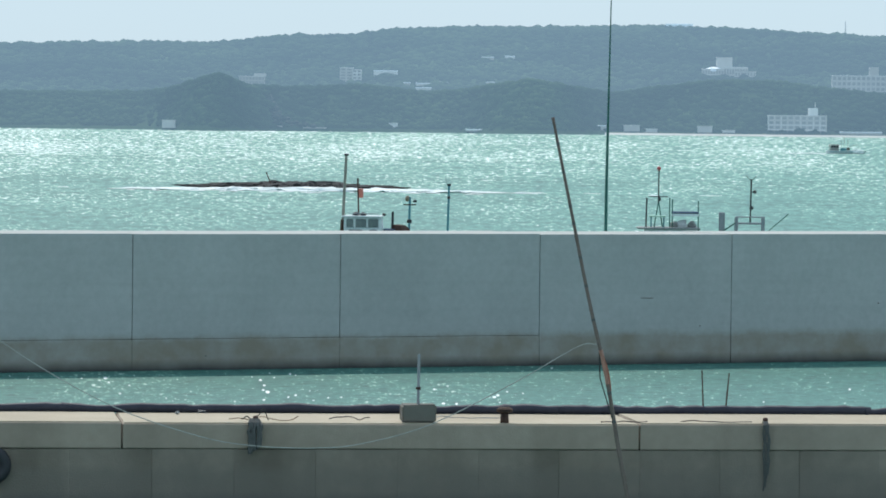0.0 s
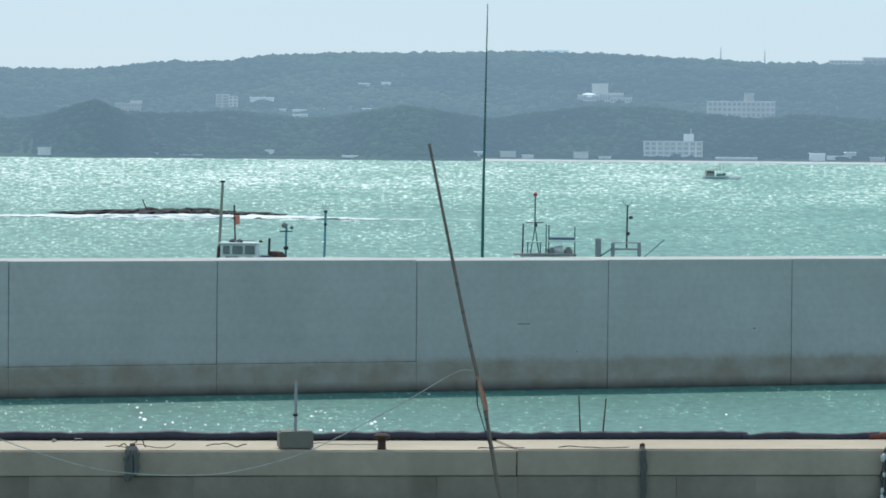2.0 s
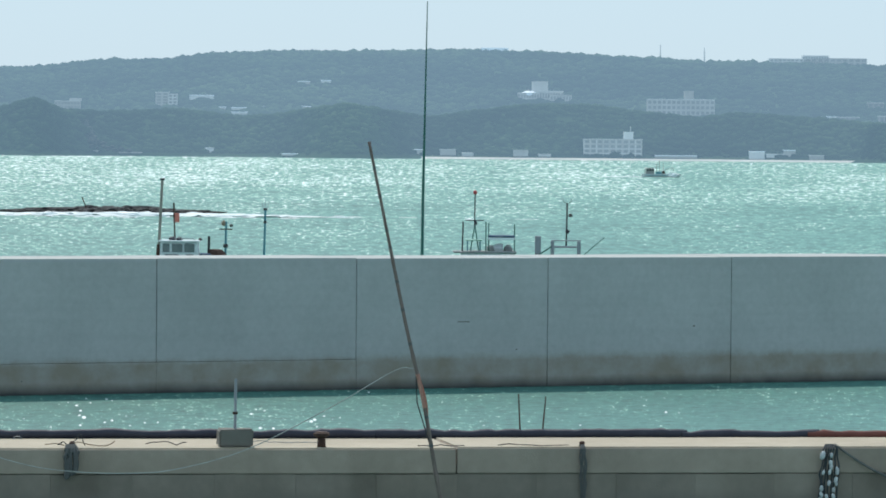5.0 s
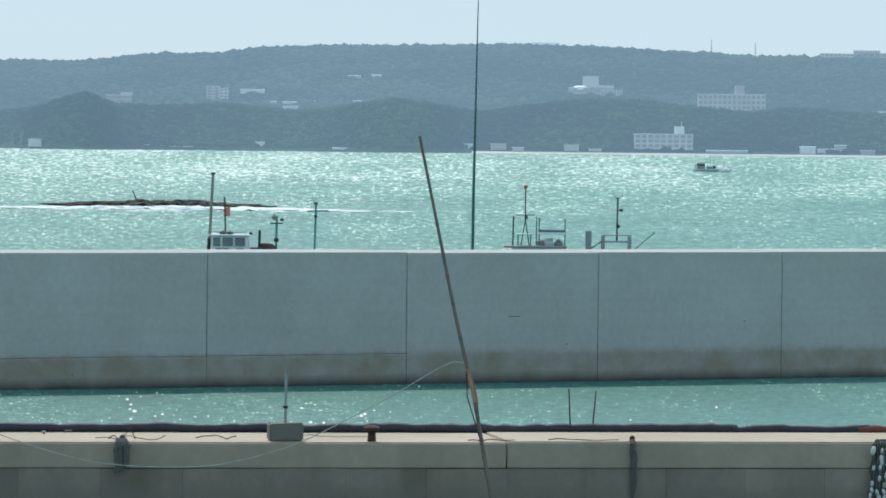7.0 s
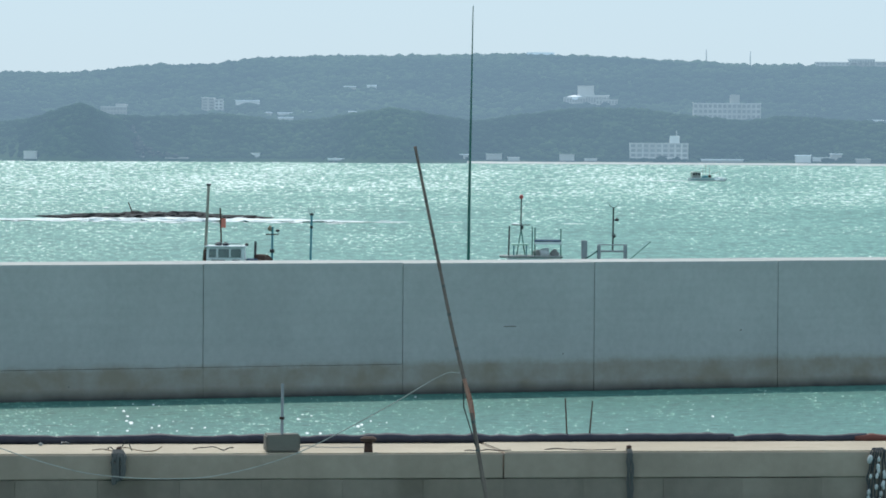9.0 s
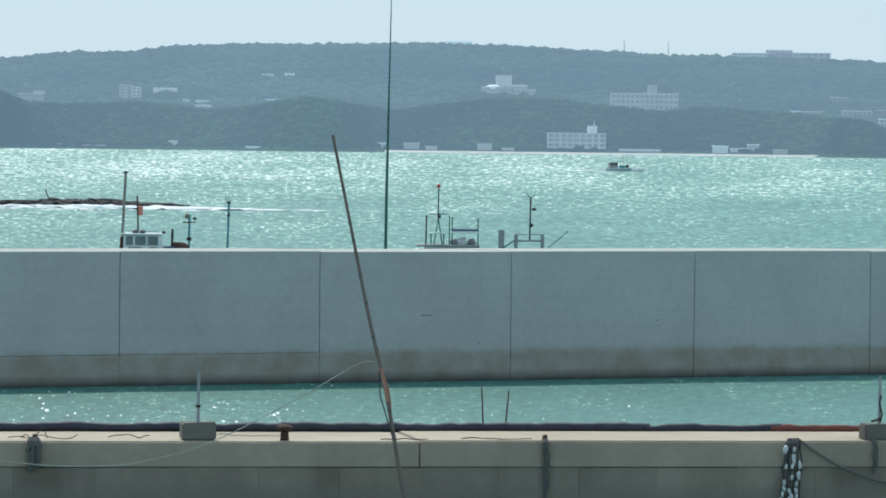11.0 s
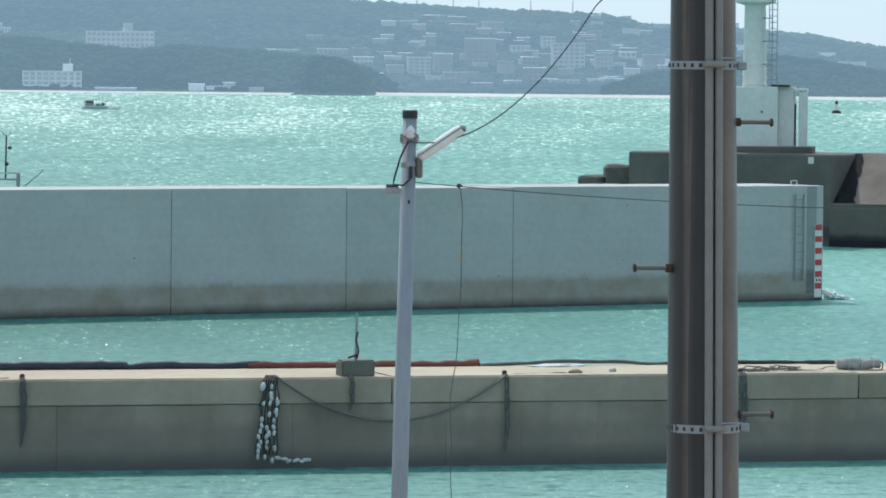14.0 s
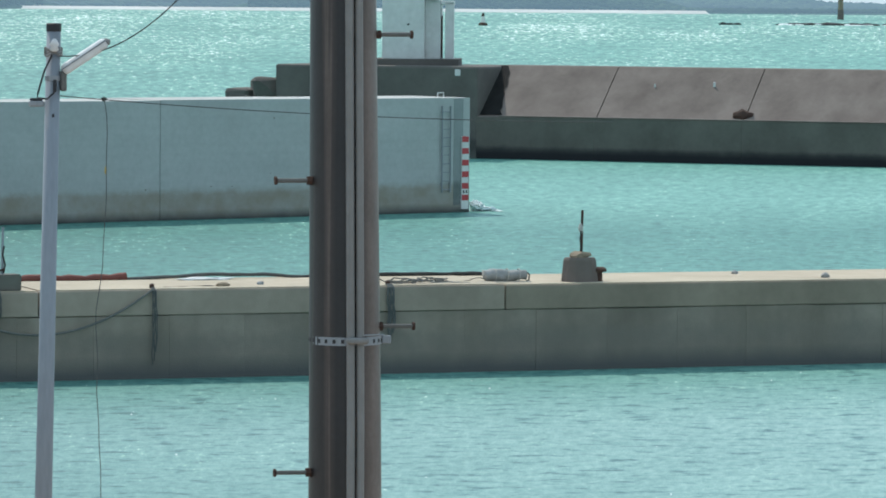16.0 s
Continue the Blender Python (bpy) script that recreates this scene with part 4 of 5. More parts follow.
arm_i = 0
for x, y, z, s in ((-11.0, 0.9, 3.0, 0.95), (-12.2, 0.9, 2.5, 0.95), (-11.5, 0.7, 0.9, 1.25), (-13.1, 0.8, 0.5, 1.3), (-11.0, 2.4, 1.2, 1.3), (-12.6, 2.5, 1.0, 1.3), (-11.6, 1.6, -0.6, 1.6), (-13.4, 2.0, -0.7, 1.5)):
    ob = thing("armour_block", tuple(far.matrix_world @ Vector((x, y, z))), "dark rounded concrete armour block at the breakwater head", "armour block", group="armour blocks", turn=arm_i * 37)
    am = box(0, 0, 0, s * 1.6, s * 1.5, s * 1.35, s * 0.25, seg=2)
    for v in am.verts:
        v.co += v.co.normalized() * 0.3 * noise.noise(v.co * 1.5 + Vector((arm_i, 0, 0)))
    part("boulder", am, M["weed"], ob)
    arm_i += 1

light = thing("lighthouse", tuple(far.matrix_world @ Vector((-4.0, 2.6, 4.28))), "small white lighthouse with a square base hut and gallery", "lighthouse", turn=FAR_TURN + 20)
part("plinth", box(0, 0.4, 0.15, 4.0, 4.0, 0.36, 0.03), M["weed"], light)
part("hut", box(-0.65, 0.4, 1.72, 2.0, 3.0, 2.85, 0.03, seg=2), M["white"], light)
part("porch", box(0.72, 0.65, 1.72, 0.74, 2.3, 2.85, 0.02), M["white"], light)
part("porch_pillar", box(1.52, -0.35, 1.65, 0.42, 0.4, 2.7, 0.02), M["white"], light)
part("porch_lintel", box(1.41, 0.1, 2.98, 0.62, 1.3, 0.2, 0.02), M["white"], light)
part("door", box(1.12, 0.3, 1.35, 0.06, 0.8, 2.0, 0.01), M["rust"], light)
part("drain", lathe([(0.05, -0.03), (0.05, 0.03)], 10, m=Matrix.Translation((-0.4, -1.11, 1.95)) @ Matrix.Rotation(math.pi / 2, 4, "X")), M["black"], light)
part("plate", box(0.55, -1.115, 1.45, 0.17, 0.02, 0.2, 0.005), M["white"], light)
part("shaft", lathe([(0.62, 3.1), (0.56, 3.3), (0.50, 7.1), (0.52, 7.2)], 24, m=Matrix.Translation((-0.85, 0.4, 0))), M["white"], light, smooth=True)
part("gallery", lathe([(0.55, 7.02), (0.98, 7.15), (1.0, 7.36), (0.6, 7.4)], 24, m=Matrix.Translation((-0.85, 0.4, 0))), M["white"], light)
part("lantern", lathe([(0.36, 7.36), (0.36, 8.3), (0.4, 8.55), (0.1, 8.9)], 18, m=Matrix.Translation((-0.85, 0.4, 0))), M["glass"], light)
for q in range(10):
    a = 2 * math.pi * q / 10
    part("rail_post", sweep([(-0.85 + 0.95 * math.cos(a), 0.4 + 0.95 * math.sin(a), 7.34), (-0.85 + 0.95 * math.cos(a), 0.4 + 0.95 * math.sin(a), 8.5)], 0.018, 5), M["white"], light)
part("rail_ring", sweep([(-0.85 + 0.95 * math.cos(2 * math.pi * q / 20), 0.4 + 0.95 * math.sin(2 * math.pi * q / 20), 8.5) for q in range(21)], 0.018, 5), M["white"], light)
lad = part("ladder", box(0.0, -0.2, 5.4, 0.05, 0.05, 4.9), M["steel"], light, "grey steel ladder")
part("stringer", box(-0.14, -0.2, 5.4, 0.04, 0.05, 4.9), M["steel"], lad)
part("stringer", box(0.24, -0.2, 5.4, 0.04, 0.05, 4.9), M["steel"], lad)
rg = None
for q in range(16):
    if rg is None:
        rg = part("rung", sweep([(-0.13, 0, 0), (0.23, 0, 0)], 0.018, 5), M["steel"], lad, at=(0, -0.2, 3.2 + 0.3 * q))
    else:
        again("rung", rg.data, lad, (0, -0.2, 3.2 + 0.3 * q))
for z in (4.2, 5.3, 6.4):
    part("bracket", box(-0.22, 0.0, z, 0.5, 0.05, 0.05), M["steel"], light)
part("hatch", box(0.45, -0.5, 3.2, 0.9, 0.7, 0.1, 0.02), M["black"], light)
for x in (0.3, 0.5, 0.7):
    part("rod", sweep([(x, -0.6, 3.2), (x, -0.6, 3.75)], 0.014, 5), M["steel"], light)
sg = thing("marker_plate", tuple(far.matrix_world @ Vector((-0.85, -0.06, 4.0))), "small white square plate on the breakwater head", "plate", turn=FAR_TURN)
part("plate", box(0, 0, 0, 0.28, 0.06, 0.3, 0.02), M["white"], sg)

# ---------------------------------------------------------------- quayside poles
QUAY_Z = 1.8
lp = thing("street_lamp", (4.56, 37.0, QUAY_Z), "slim grey steel lamp post with a tilted white luminaire", "street lamp")
TOP = Vector((0.10, 0, 5.31))


def up(h):
    return Vector((0.10 * h / 5.31, 0, h))


part("post", sweep([up(0), up(2.0), up(5.238)], [0.078, 0.068, 0.058], 20), M["lamp_post"], lp, smooth=True)
part("cap", lathe([(0.060, 0.0), (0.062, 0.012), (0.062, 0.062), (0.05, 0.068)], 20, m=Matrix.Translation(up(5.237))), M["black"], lp, "black rubber cap")
part("base_plate", box(0, 0, 0.02, 0.3, 0.3, 0.04, 0.01), M["steel"], lp)
lum = part("luminaire", box(0, 0, 0, 0.425, 0.13, 0.088, 0.032, seg=3, m=Matrix.Translation((0.345, -0.02, 5.038)) @ Matrix.Rotation(radians(-34), 4, "Y")), M["lens"], lp, "milky white plastic luminaire")
part("tip", box(0, 0, 0, 0.05, 0.12, 0.06, 0.02, m=Matrix.Translation((0.525, -0.02, 5.158)) @ Matrix.Rotation(radians(-34), 4, "Y")), M["conduit"], lum)
part("seam", box(0, 0, 0, 0.44, 0.008, 0.012, m=Matrix.Translation((0.33, -0.088, 5.05)) @ Matrix.Rotation(radians(-34), 4, "Y")), M["steel"], lum)
part("bracket", box(0.175, -0.02, 4.84, 0.05, 0.07, 0.17, 0.012), M["line"], lp)
part("band", lathe([(0.066, 0), (0.066, 0.04)], 18, m=Matrix.Translation(up(4.84))), M["steel"], lp)
part("insulator", lathe([(0.018, 0), (0.036, 0.015), (0.024, 0.04), (0.038, 0.056), (0.024, 0.088), (0.01, 0.105)], 14, m=Matrix.Translation(up(5.075) + Vector((0.0, -0.075, 0)))), M["lens"], lp, "white porcelain insulator", smooth=True)
tie = None
for q in range(5):
    z = 5.05 + 0.012 * q
    tie = sweep([up(z) + Vector((0.072 * math.cos(a), 0.072 * math.sin(a), 0.012 * math.sin(3 * a + q))) for a in [2 * math.pi * j / 18 for j in range(19)]], 0.006, 5, tie)
part("tie_wire", tie, M["conduit"], lp)
part("cable", sweep([up(5.05) + Vector((-0.02, -0.075, 0)), up(4.92) + Vector((-0.08, -0.08, 0)), up(4.74) + Vector((-0.125, -0.06, 0)), up(4.70) + Vector((-0.125, -0.03, 0)), up(4.695) + Vector((-0.05, -0.07, 0)), up(4.74) + Vector((0.0, -0.075, 0)), up(4.84) + Vector((0.01, -0.075, 0))], 0.0085, 6), M["black"], lp, "black looped cable")
part("clip", box(0.10, -0.068, 4.8, 0.03, 0.03, 0.1, 0.008), M["black"], lp)
part("sensor_box", box(-0.045, -0.02, 4.655, 0.13, 0.08, 0.05, 0.012), M["steel"], lp, "small grey sensor box")
part("sensor_cap", box(-0.045, -0.02, 4.69, 0.1, 0.07, 0.022, 0.008), M["black"], lp)
part("hole", box(0.088, -0.058, 4.56, 0.02, 0.012, 0.03, 0.004), M["black"], lp)

wire = thing("service_cable", (4.72, 36.93, 6.86), "thin dark overhead service cable running up from the lamp", "cable")
part("cable", sweep(sag((-0.02, 0, -0.02), (1.44, 0, 1.10), 0.30, 22) + [Vector((3.6, 0.0, 3.4))], 0.0055, 6), M["dark_rope"], wire)
wire = thing("stay_wire", (4.7, 36.93, 6.52), "thin slack wire running level from the lamp post", "wire")
part("wire", sweep(sag((0, 0, 0), (4.6, 0, -0.2), 0.05, 18), 0.004, 5), M["strap"], wire)
part("knot", lump(0.024, 0.016, 0.016, 0.5, 2, 4, at=(0.36, 0, -0.025)), M["dark_rope"], wire)
hang = thing("hanging_cord", (5.06, 36.9, 6.48), "thin frayed cord hanging from the wire with a yellow tie", "cord")
cp = []
for i in range(36):
    k = i / 35
    cp.append((0.03 * math.sin(k * 11) - 0.07 * k + 0.03 * noise.noise(Vector((k * 12, 0, 3))), 0, -k * 4.6))
part("cord", sweep(cp, 0.0036, 5), M["strap"], hang)
part("tie", lump(0.006, 0.006, 0.03, 0.5, 2, 2, at=(0.008, 0, -0.56), freq=4), plain("yellow_plastic", (0.5, 0.36, 0.08), (0.7, 0.5, 0.15), 20), hang, "yellow plastic tie")

up_x = 2.682
pole = thing("utility_pole", (up_x + 0.035, 14.0, QUAY_Z), "brown rust-streaked steel utility pole with grey conduits", "utility pole")
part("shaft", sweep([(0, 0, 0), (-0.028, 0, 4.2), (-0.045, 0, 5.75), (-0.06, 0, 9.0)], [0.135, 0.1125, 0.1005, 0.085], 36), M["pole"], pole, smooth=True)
for ox, r, nm in ((-0.026, 0.0135, "conduit"), (0.004, 0.0125, "conduit")):
    part(nm, sweep([(ox, -0.13, 0.0), (ox - 0.006, -0.12, 4.2), (ox - 0.02, -0.108, 5.75), (ox - 0.04, -0.09, 9.0)], r, 12), M["conduit"], pole, smooth=True)
for z, rad in ((5.572, 0.106), (4.452, 0.113)):
    cx = -0.028 if z < 5 else -0.043
    bandp = part("steel_band", lathe([(rad - 0.004, -0.013), (rad, -0.013), (rad, 0.013), (rad - 0.004, 0.013)], 40, m=Matrix.Translation((cx, 0, z))), M["steel"], pole, "punched galvanised steel band")
    hole = None
    for q in range(26):
        a = 2 * math.pi * q / 26 + 0.1
        p = (cx + math.cos(a) * (rad + 0.0005), math.sin(a) * (rad + 0.0005), z)
        if hole is None:
            hole = part("slot", box(0, 0, 0, 0.010, 0.002, 0.012, 0.001), M["black"], bandp, at=p)
            hole.rotation_euler = (0, 0, a + math.pi / 2)
        else:
            again("slot", hole.data, bandp, p, a + math.pi / 2)
    part("conduit_clip", box(cx + 0.012, -rad - 0.016, z + 0.004, 0.07, 0.036, 0.020, 0.006), M["conduit"], pole, "grey conduit clip")
    part("band_tail", box(cx + rad + 0.012, -0.02, z, 0.03, 0.012, 0.026, 0.003), M["steel"], pole)
    part("wire_tie", sweep([(cx + 0.03, -rad - 0.03, z + 0.022), (cx + 0.095, -rad - 0.025, z + 0.024)], 0.0022, 5), M["steel"], pole)
for k in range(12):
    z = 1.8 + 0.4525 * k + 0.0
    z = 5.398 - 0.4525 * (k - 2)
    if z < 1.2:
        continue
    s = 1 if k % 2 == 0 else -1
    cx = -0.045 * z / 5.75
    rr_ = 0.135 - 0.0345 * z / 5.75
    st = part("step_bolt", sweep([(cx + s * (rr_ - 0.02), -0.02, z), (cx + s * (rr_ + 0.108), -0.02, z)], 0.0068, 8), M["line"], pole, "weathered steel step bolt")
    part("head", sweep([(cx + s * (rr_ + 0.106), -0.02, z), (cx + s * (rr_ + 0.114), -0.02, z)], 0.013, 8), M["rust"], st)
    part("nut", sweep([(cx + s * (rr_ - 0.004), -0.02, z), (cx + s * (rr_ + 0.012), -0.02, z)], 0.015, 6), M["rust"], st)

# ---------------------------------------------------------------- fishing boats behind the wall
def hull(length, beam, deck, name_parent, mat):
    own = bmesh.new()
    rows = []
    for i in range(17):
        k = i / 16
        x = -length / 2 + length * k
        wdt = beam / 2 * (1 - max(0.0, (k - 0.55) / 0.45) ** 2.2) * (0.85 + 0.15 * min(1, k * 5))
        sheer = deck + 0.55 * max(0, k - 0.5) ** 1.6 * 2
        rows.append([own.verts.new((x, y * wdt, z)) for y, z in ((-1, sheer), (-0.92, 0.25), (-0.5, -0.3), (0, -0.45), (0.5, -0.3), (0.92, 0.25), (1, sheer))])
    for a, b in zip(rows, rows[1:]):
        for j in range(6):
            own.faces.new((a[j], a[j + 1], b[j + 1], b[j]))
        own.faces.new((a[6], a[0], b[0], b[6]))
    own.faces.new(rows[0])
    own.faces.new(rows[-1])
    bmesh.ops.remove_doubles(own, verts=own.verts, dist=0.001)
    return part("hull", own, mat, name_parent)


def rod(parent, a, b, r, mat, name="mast", r2=None):
    return part(name, sweep([a, b], [r, r2 or r], 8), mat, parent)


BD = 200.0
bo = thing("fishing_boat", (-7.8, BD, 0), "small white fishing boat with cabin, masts and an orange flag", "boat", group="boats behind the breakwater")
hull(9.5, 2.6, 1.1, bo, M["hull"])
cabm = bmesh.new()
lower = [cabm.verts.new((x, y, 0.95)) for x, y in ((-2.3, -0.9), (-0.42, -0.9), (-0.42, 0.9), (-2.3, 0.9))]
upper = [cabm.verts.new((x, y, 3.17)) for x, y in ((-2.26, -0.84), (-0.66, -0.84), (-0.66, 0.84), (-2.26, 0.84))]
for j in range(4):
    cabm.faces.new((lower[j], lower[(j + 1) % 4], upper[(j + 1) % 4], upper[j]))
cabm.faces.new(lower)
cabm.faces.new(upper)
bmesh.ops.bevel(cabm, geom=cabm.edges[:], offset=0.04, segments=2, affect="EDGES")
cab = part("cabin", cabm, M["hull"], bo)
for cx, wd in ((-2.0, 0.30), (-1.52, 0.46), (-0.99, 0.44)):
    pn = part("window", box(cx, -0.865, 2.92, wd, 0.04, 0.34, 0.03), M["pane"], cab)
    part("window_frame", box(cx, -0.862, 2.735, wd + 0.06, 0.06, 0.035, 0.01), M["steel"], pn)
for cx, wd in ((-1.75, 0.6), (-0.98, 0.36)):
    part("window", box(cx, -0.885, 2.53, wd, 0.04, 0.2, 0.03), M["pane"], cab)
part("roof", box(-1.46, 0, 3.195, 1.82, 1.9, 0.07, 0.03), M["hull"], bo)
part("roof_rail", sweep([(-2.2, -0.8, 3.22), (-2.2, -0.8, 3.34), (-0.8, -0.8, 3.32), (-0.75, -0.8, 3.22)], 0.014, 6), M["steel"], bo)
part("visor", box(-0.3, 0, 2.62, 0.5, 1.7, 0.1, 0.03), M["awning"], bo)
for q, (cx, s) in enumerate(((-1.75, 0.16), (-1.45, 0.14), (-0.55, 0.09))):
    part("roof_float", lump(s, s, s * 0.7, 0.3, 2, q, at=(cx, -0.3, 3.28)), M["black"], bo)
rod(bo, (-2.42, -0.5, 1.0), (-2.2, -0.5, 5.85), 0.07, M["wood"], "wooden_mast", 0.06)
part("mast_cap", box(-2.2, -0.5, 5.87, 0.2, 0.16, 0.08, 0.02), M["black"], bo)
part("mast_foot_wrap", sweep([(-2.36, -0.5, 2.4), (-2.33, -0.5, 3.05)], [0.1, 0.09], 8), M["rust"], bo)
rod(bo, (-1.66, 0, 3.2), (-1.72, 0, 4.85), 0.035, M["rust"], "flag_staff")
part("flag", box(-1.6, 0, 4.2, 0.26, 0.03, 0.4, 0.012), M["orange"], bo, "faded orange flag")
rod(bo, (-0.2, -0.4, 1.5), (-0.16, -0.4, 3.42), 0.055, M["black"], "exhaust_pipe")
m2 = rod(bo, (0.52, 0, 1.0), (0.56, 0, 4.05), 0.05, M["blue"], "light_mast")
part("crossbar", box(0.55, 0, 3.72, 0.56, 0.1, 0.05, 0.01), M["rust"], m2)
part("lamp", lump(0.1, 0.1, 0.12, 0.2, 2, 3, at=(0.45, 0, 3.98)), M["tan"], m2)
part("lamp", lump(0.09, 0.07, 0.06, 0.2, 2, 5, at=(0.78, 0, 3.88)), M["black"], m2)
part("lamp", lump(0.12, 0.1, 0.1, 0.2, 2, 6, at=(0.54, 0, 3.0)), M["black"], m2)
m3 = rod(bo, (2.18, 0, 1.0), (2.26, 0, 4.6), 0.05, M["blue"], "bow_mast")
part("lamp", box(2.26, 0, 4.6, 0.16, 0.12, 0.1, 0.02), M["black"], m3)
part("collar", lump(0.07, 0.07, 0.1, 0.2, 2, 1, at=(2.25, 0, 4.05)), M["black"], m3)
for dx in (-0.1, 0, 0.1):
    rod(m3, (2.26 + dx, 0, 4.62), (2.26 + dx * 1.6, 0, 5.0), 0.008, M["steel"], "aerial")
part("winch", lump(0.5, 0.4, 0.35, 0.4, 2, 7, at=(0.1, -0.3, 2.5)), M["rust"], bo)
part("winch_stand", box(0.1, -0.3, 1.6, 0.4, 0.4, 1.5, 0.03), M["rust"], bo)
part("net_heap", lump(0.9, 0.7, 0.65, 0.5, 3, 9, at=(1.3, 0, 1.75), freq=3), M["tan"], bo, "brown heap of net")

bo = thing("fishing_boat", (4.6, BD, 0), "pale green fishing boat with wheelhouse, blue awning and stern gantry", "boat", group="boats behind the breakwater")
hull(9.8, 2.7, 1.1, bo, M["hull"])
cab = part("wheelhouse", box(-0.5, 0, 1.95, 2.3, 1.9, 1.7, 0.06, seg=2), M["hull"], bo)
for cx in (-1.35, -0.95, -0.35, 0.3):
    part("window", box(cx, -0.955, 2.35, 0.36, 0.03, 0.5, 0.015), M["glass"], cab)
part("roof", box(-0.6, 0, 2.84, 2.75, 2.1, 0.09, 0.035), M["tarp"], bo)
part("whip_pole", sweep([(-3.32, 0, 0.9), (-3.3, 0, 5.0), (-3.18, 0, 13.7)], [0.072, 0.064, 0.018], 8), M["green"], bo, "very tall tapering green fishing pole")
tb = part("roof_table", box(-1.08, -0.2, 3.36, 0.75, 0.9, 0.06, 0.02), plain("pale_green_paint", (0.32, 0.52, 0.42), (0.45, 0.66, 0.55), 6, 0.5), bo, "pale green table-like hood")
for sx in (-1.35, -0.8):
    rod(tb, (sx, -0.3, 2.85), (sx, -0.3, 3.36), 0.03, M["blue"], "leg")
aw = part("awning", box(0.12, 0, 3.52, 1.16, 1.7, 0.09, 0.03), M["awning"], bo, "dark blue awning")
part("awning_edge", box(0.12, -0.86, 3.43, 1.14, 0.02, 0.1, 0.005), M["hull"], aw)
for sx, h in ((-0.44, 4.1), (0.68, 4.05), (-0.56, 4.15)):
    rod(bo, (sx, -0.7, 2.0), (sx, -0.7, h), 0.025, M["green"], "post")
rod(bo, (-1.6, -0.6, 2.0), (-1.55, -0.6, 4.15), 0.035, M["black"], "post")
rod(bo, (-1.04, 0, 3.9), (-1.03, 0, 5.4), 0.028, M["black"], "mast")
for sx in (-1.22, -0.85):
    rod(bo, (sx, 0, 2.85), (-1.03, 0, 4.0), 0.025, M["green"], "tripod_leg")
part("mast_lamp", lump(0.09, 0.09, 0.1, 0.1, 2, 1, at=(-1.03, 0, 5.42)), M["red"], bo)
part("crossbar", box(-1.04, 0, 4.2, 0.8, 0.04, 0.035), M["black"], bo)
part("mast_fitting", lump(0.07, 0.07, 0.1, 0.3, 2, 2, at=(-1.0, 0, 4.1)), M["black"], bo)
for cx, s in ((0.0, 0.26), (-0.3, 0.2), (0.4, 0.2)):
    part("gear", lump(s, s, s * 0.8, 0.4, 2, cx * 5, at=(cx, -0.3, 2.88 + s * 0.5)), M["tarp"] if cx else M["hull"], bo)
part("stern_post", box(1.72, 0, 2.25, 0.26, 0.26, 2.6, 0.03), M["steel"], bo)
for sx in (2.35, 3.5):
    part("gantry_post", box(sx, 0, 2.15, 0.16, 0.2, 2.4, 0.03), M["steel"], bo)
part("gantry_beam", box(2.95, 0, 3.08, 1.3, 0.14, 0.09, 0.02), M["steel"], bo)
part("gantry_beam", box(2.95, 0, 3.36, 1.3, 0.1, 0.05, 0.02), M["steel"], bo)
m4 = rod(bo, (2.95, 0, 3.05), (2.98, 0, 5.0), 0.036, M["black"], "stern_mast")
part("lamp", lump(0.1, 0.08, 0.07, 0.3, 2, 2, at=(3.12, 0, 4.45)), M["black"], m4)
part("lamp", lump(0.09, 0.08, 0.08, 0.3, 2, 3, at=(3.0, 0, 3.75)), M["black"], m4)
part("aerial_ring", sweep([(2.98 + 0.2 * math.cos(a), 0, 5.2 + 0.22 * math.sin(a)) for a in [math.pi * (1.1 + 1.0 * q / 12 * 0.9 - 0.05) for q in range(13)]], 0.012, 5), M["black"], m4)
rod(bo, (1.1, -0.4, 2.3), (2.3, -0.2, 3.1), 0.03, M["green"], "stay")
rod(bo, (3.3, -0.4, 2.4), (4.6, 0, 3.5), 0.02, M["green"], "stay")

# far fishing boat under way
fb = thing("fishing_boat", (73.0, 1268.0, 0), "far grey-white fishing boat under way on the lagoon", "boat")
hull(9.0, 2.6, 0.9, fb, M["hull"])
fh = part("wheelhouse", box(-2.2, 0, 1.6, 2.3, 1.7, 1.6, 0.12, seg=2), M["tarp"], fb)
for cx in (-2.9, -2.2, -1.5):
    part("window", box(cx, -0.87, 1.95, 0.5, 0.05, 0.5), M["glass"], fh)
part("canopy", box(-2.3, 0, 2.55, 2.9, 1.9, 0.14, 0.04), M["wood"], fb)
part("engine_box", box(0.2, 0, 1.1, 1.6, 1.2, 0.9, 0.08), M["blue"], fb)
part("net_drum", sweep([(1.5, -0.7, 1.35), (1.5, 0.7, 1.35)], 0.42, 12), M["rust"], fb)
part("rack", sweep([(-3.6, -0.8, 0.9), (-3.6, -0.8, 2.6), (-3.6, 0.8, 2.6), (-3.6, 0.8, 0.9)], 0.06, 6), M["wood"], fb)
part("stripe", box(-0.6, -1.29, 0.55, 6.4, 0.05, 0.16, 0.01), M["blue"], fb)
for sx, h in ((0.4, 4.6), (1.4, 3.8), (-0.4, 3.6)):
    rod(fb, (sx, 0, 0.8), (sx, 0, h), 0.06, M["wood"])
part("bow_spray", lump(1.5, 0.9, 0.55, 0.9, 3, 8, at=(4.6, -0.8, 0.5), freq=3), M["foam"], fb, "white bow spray")
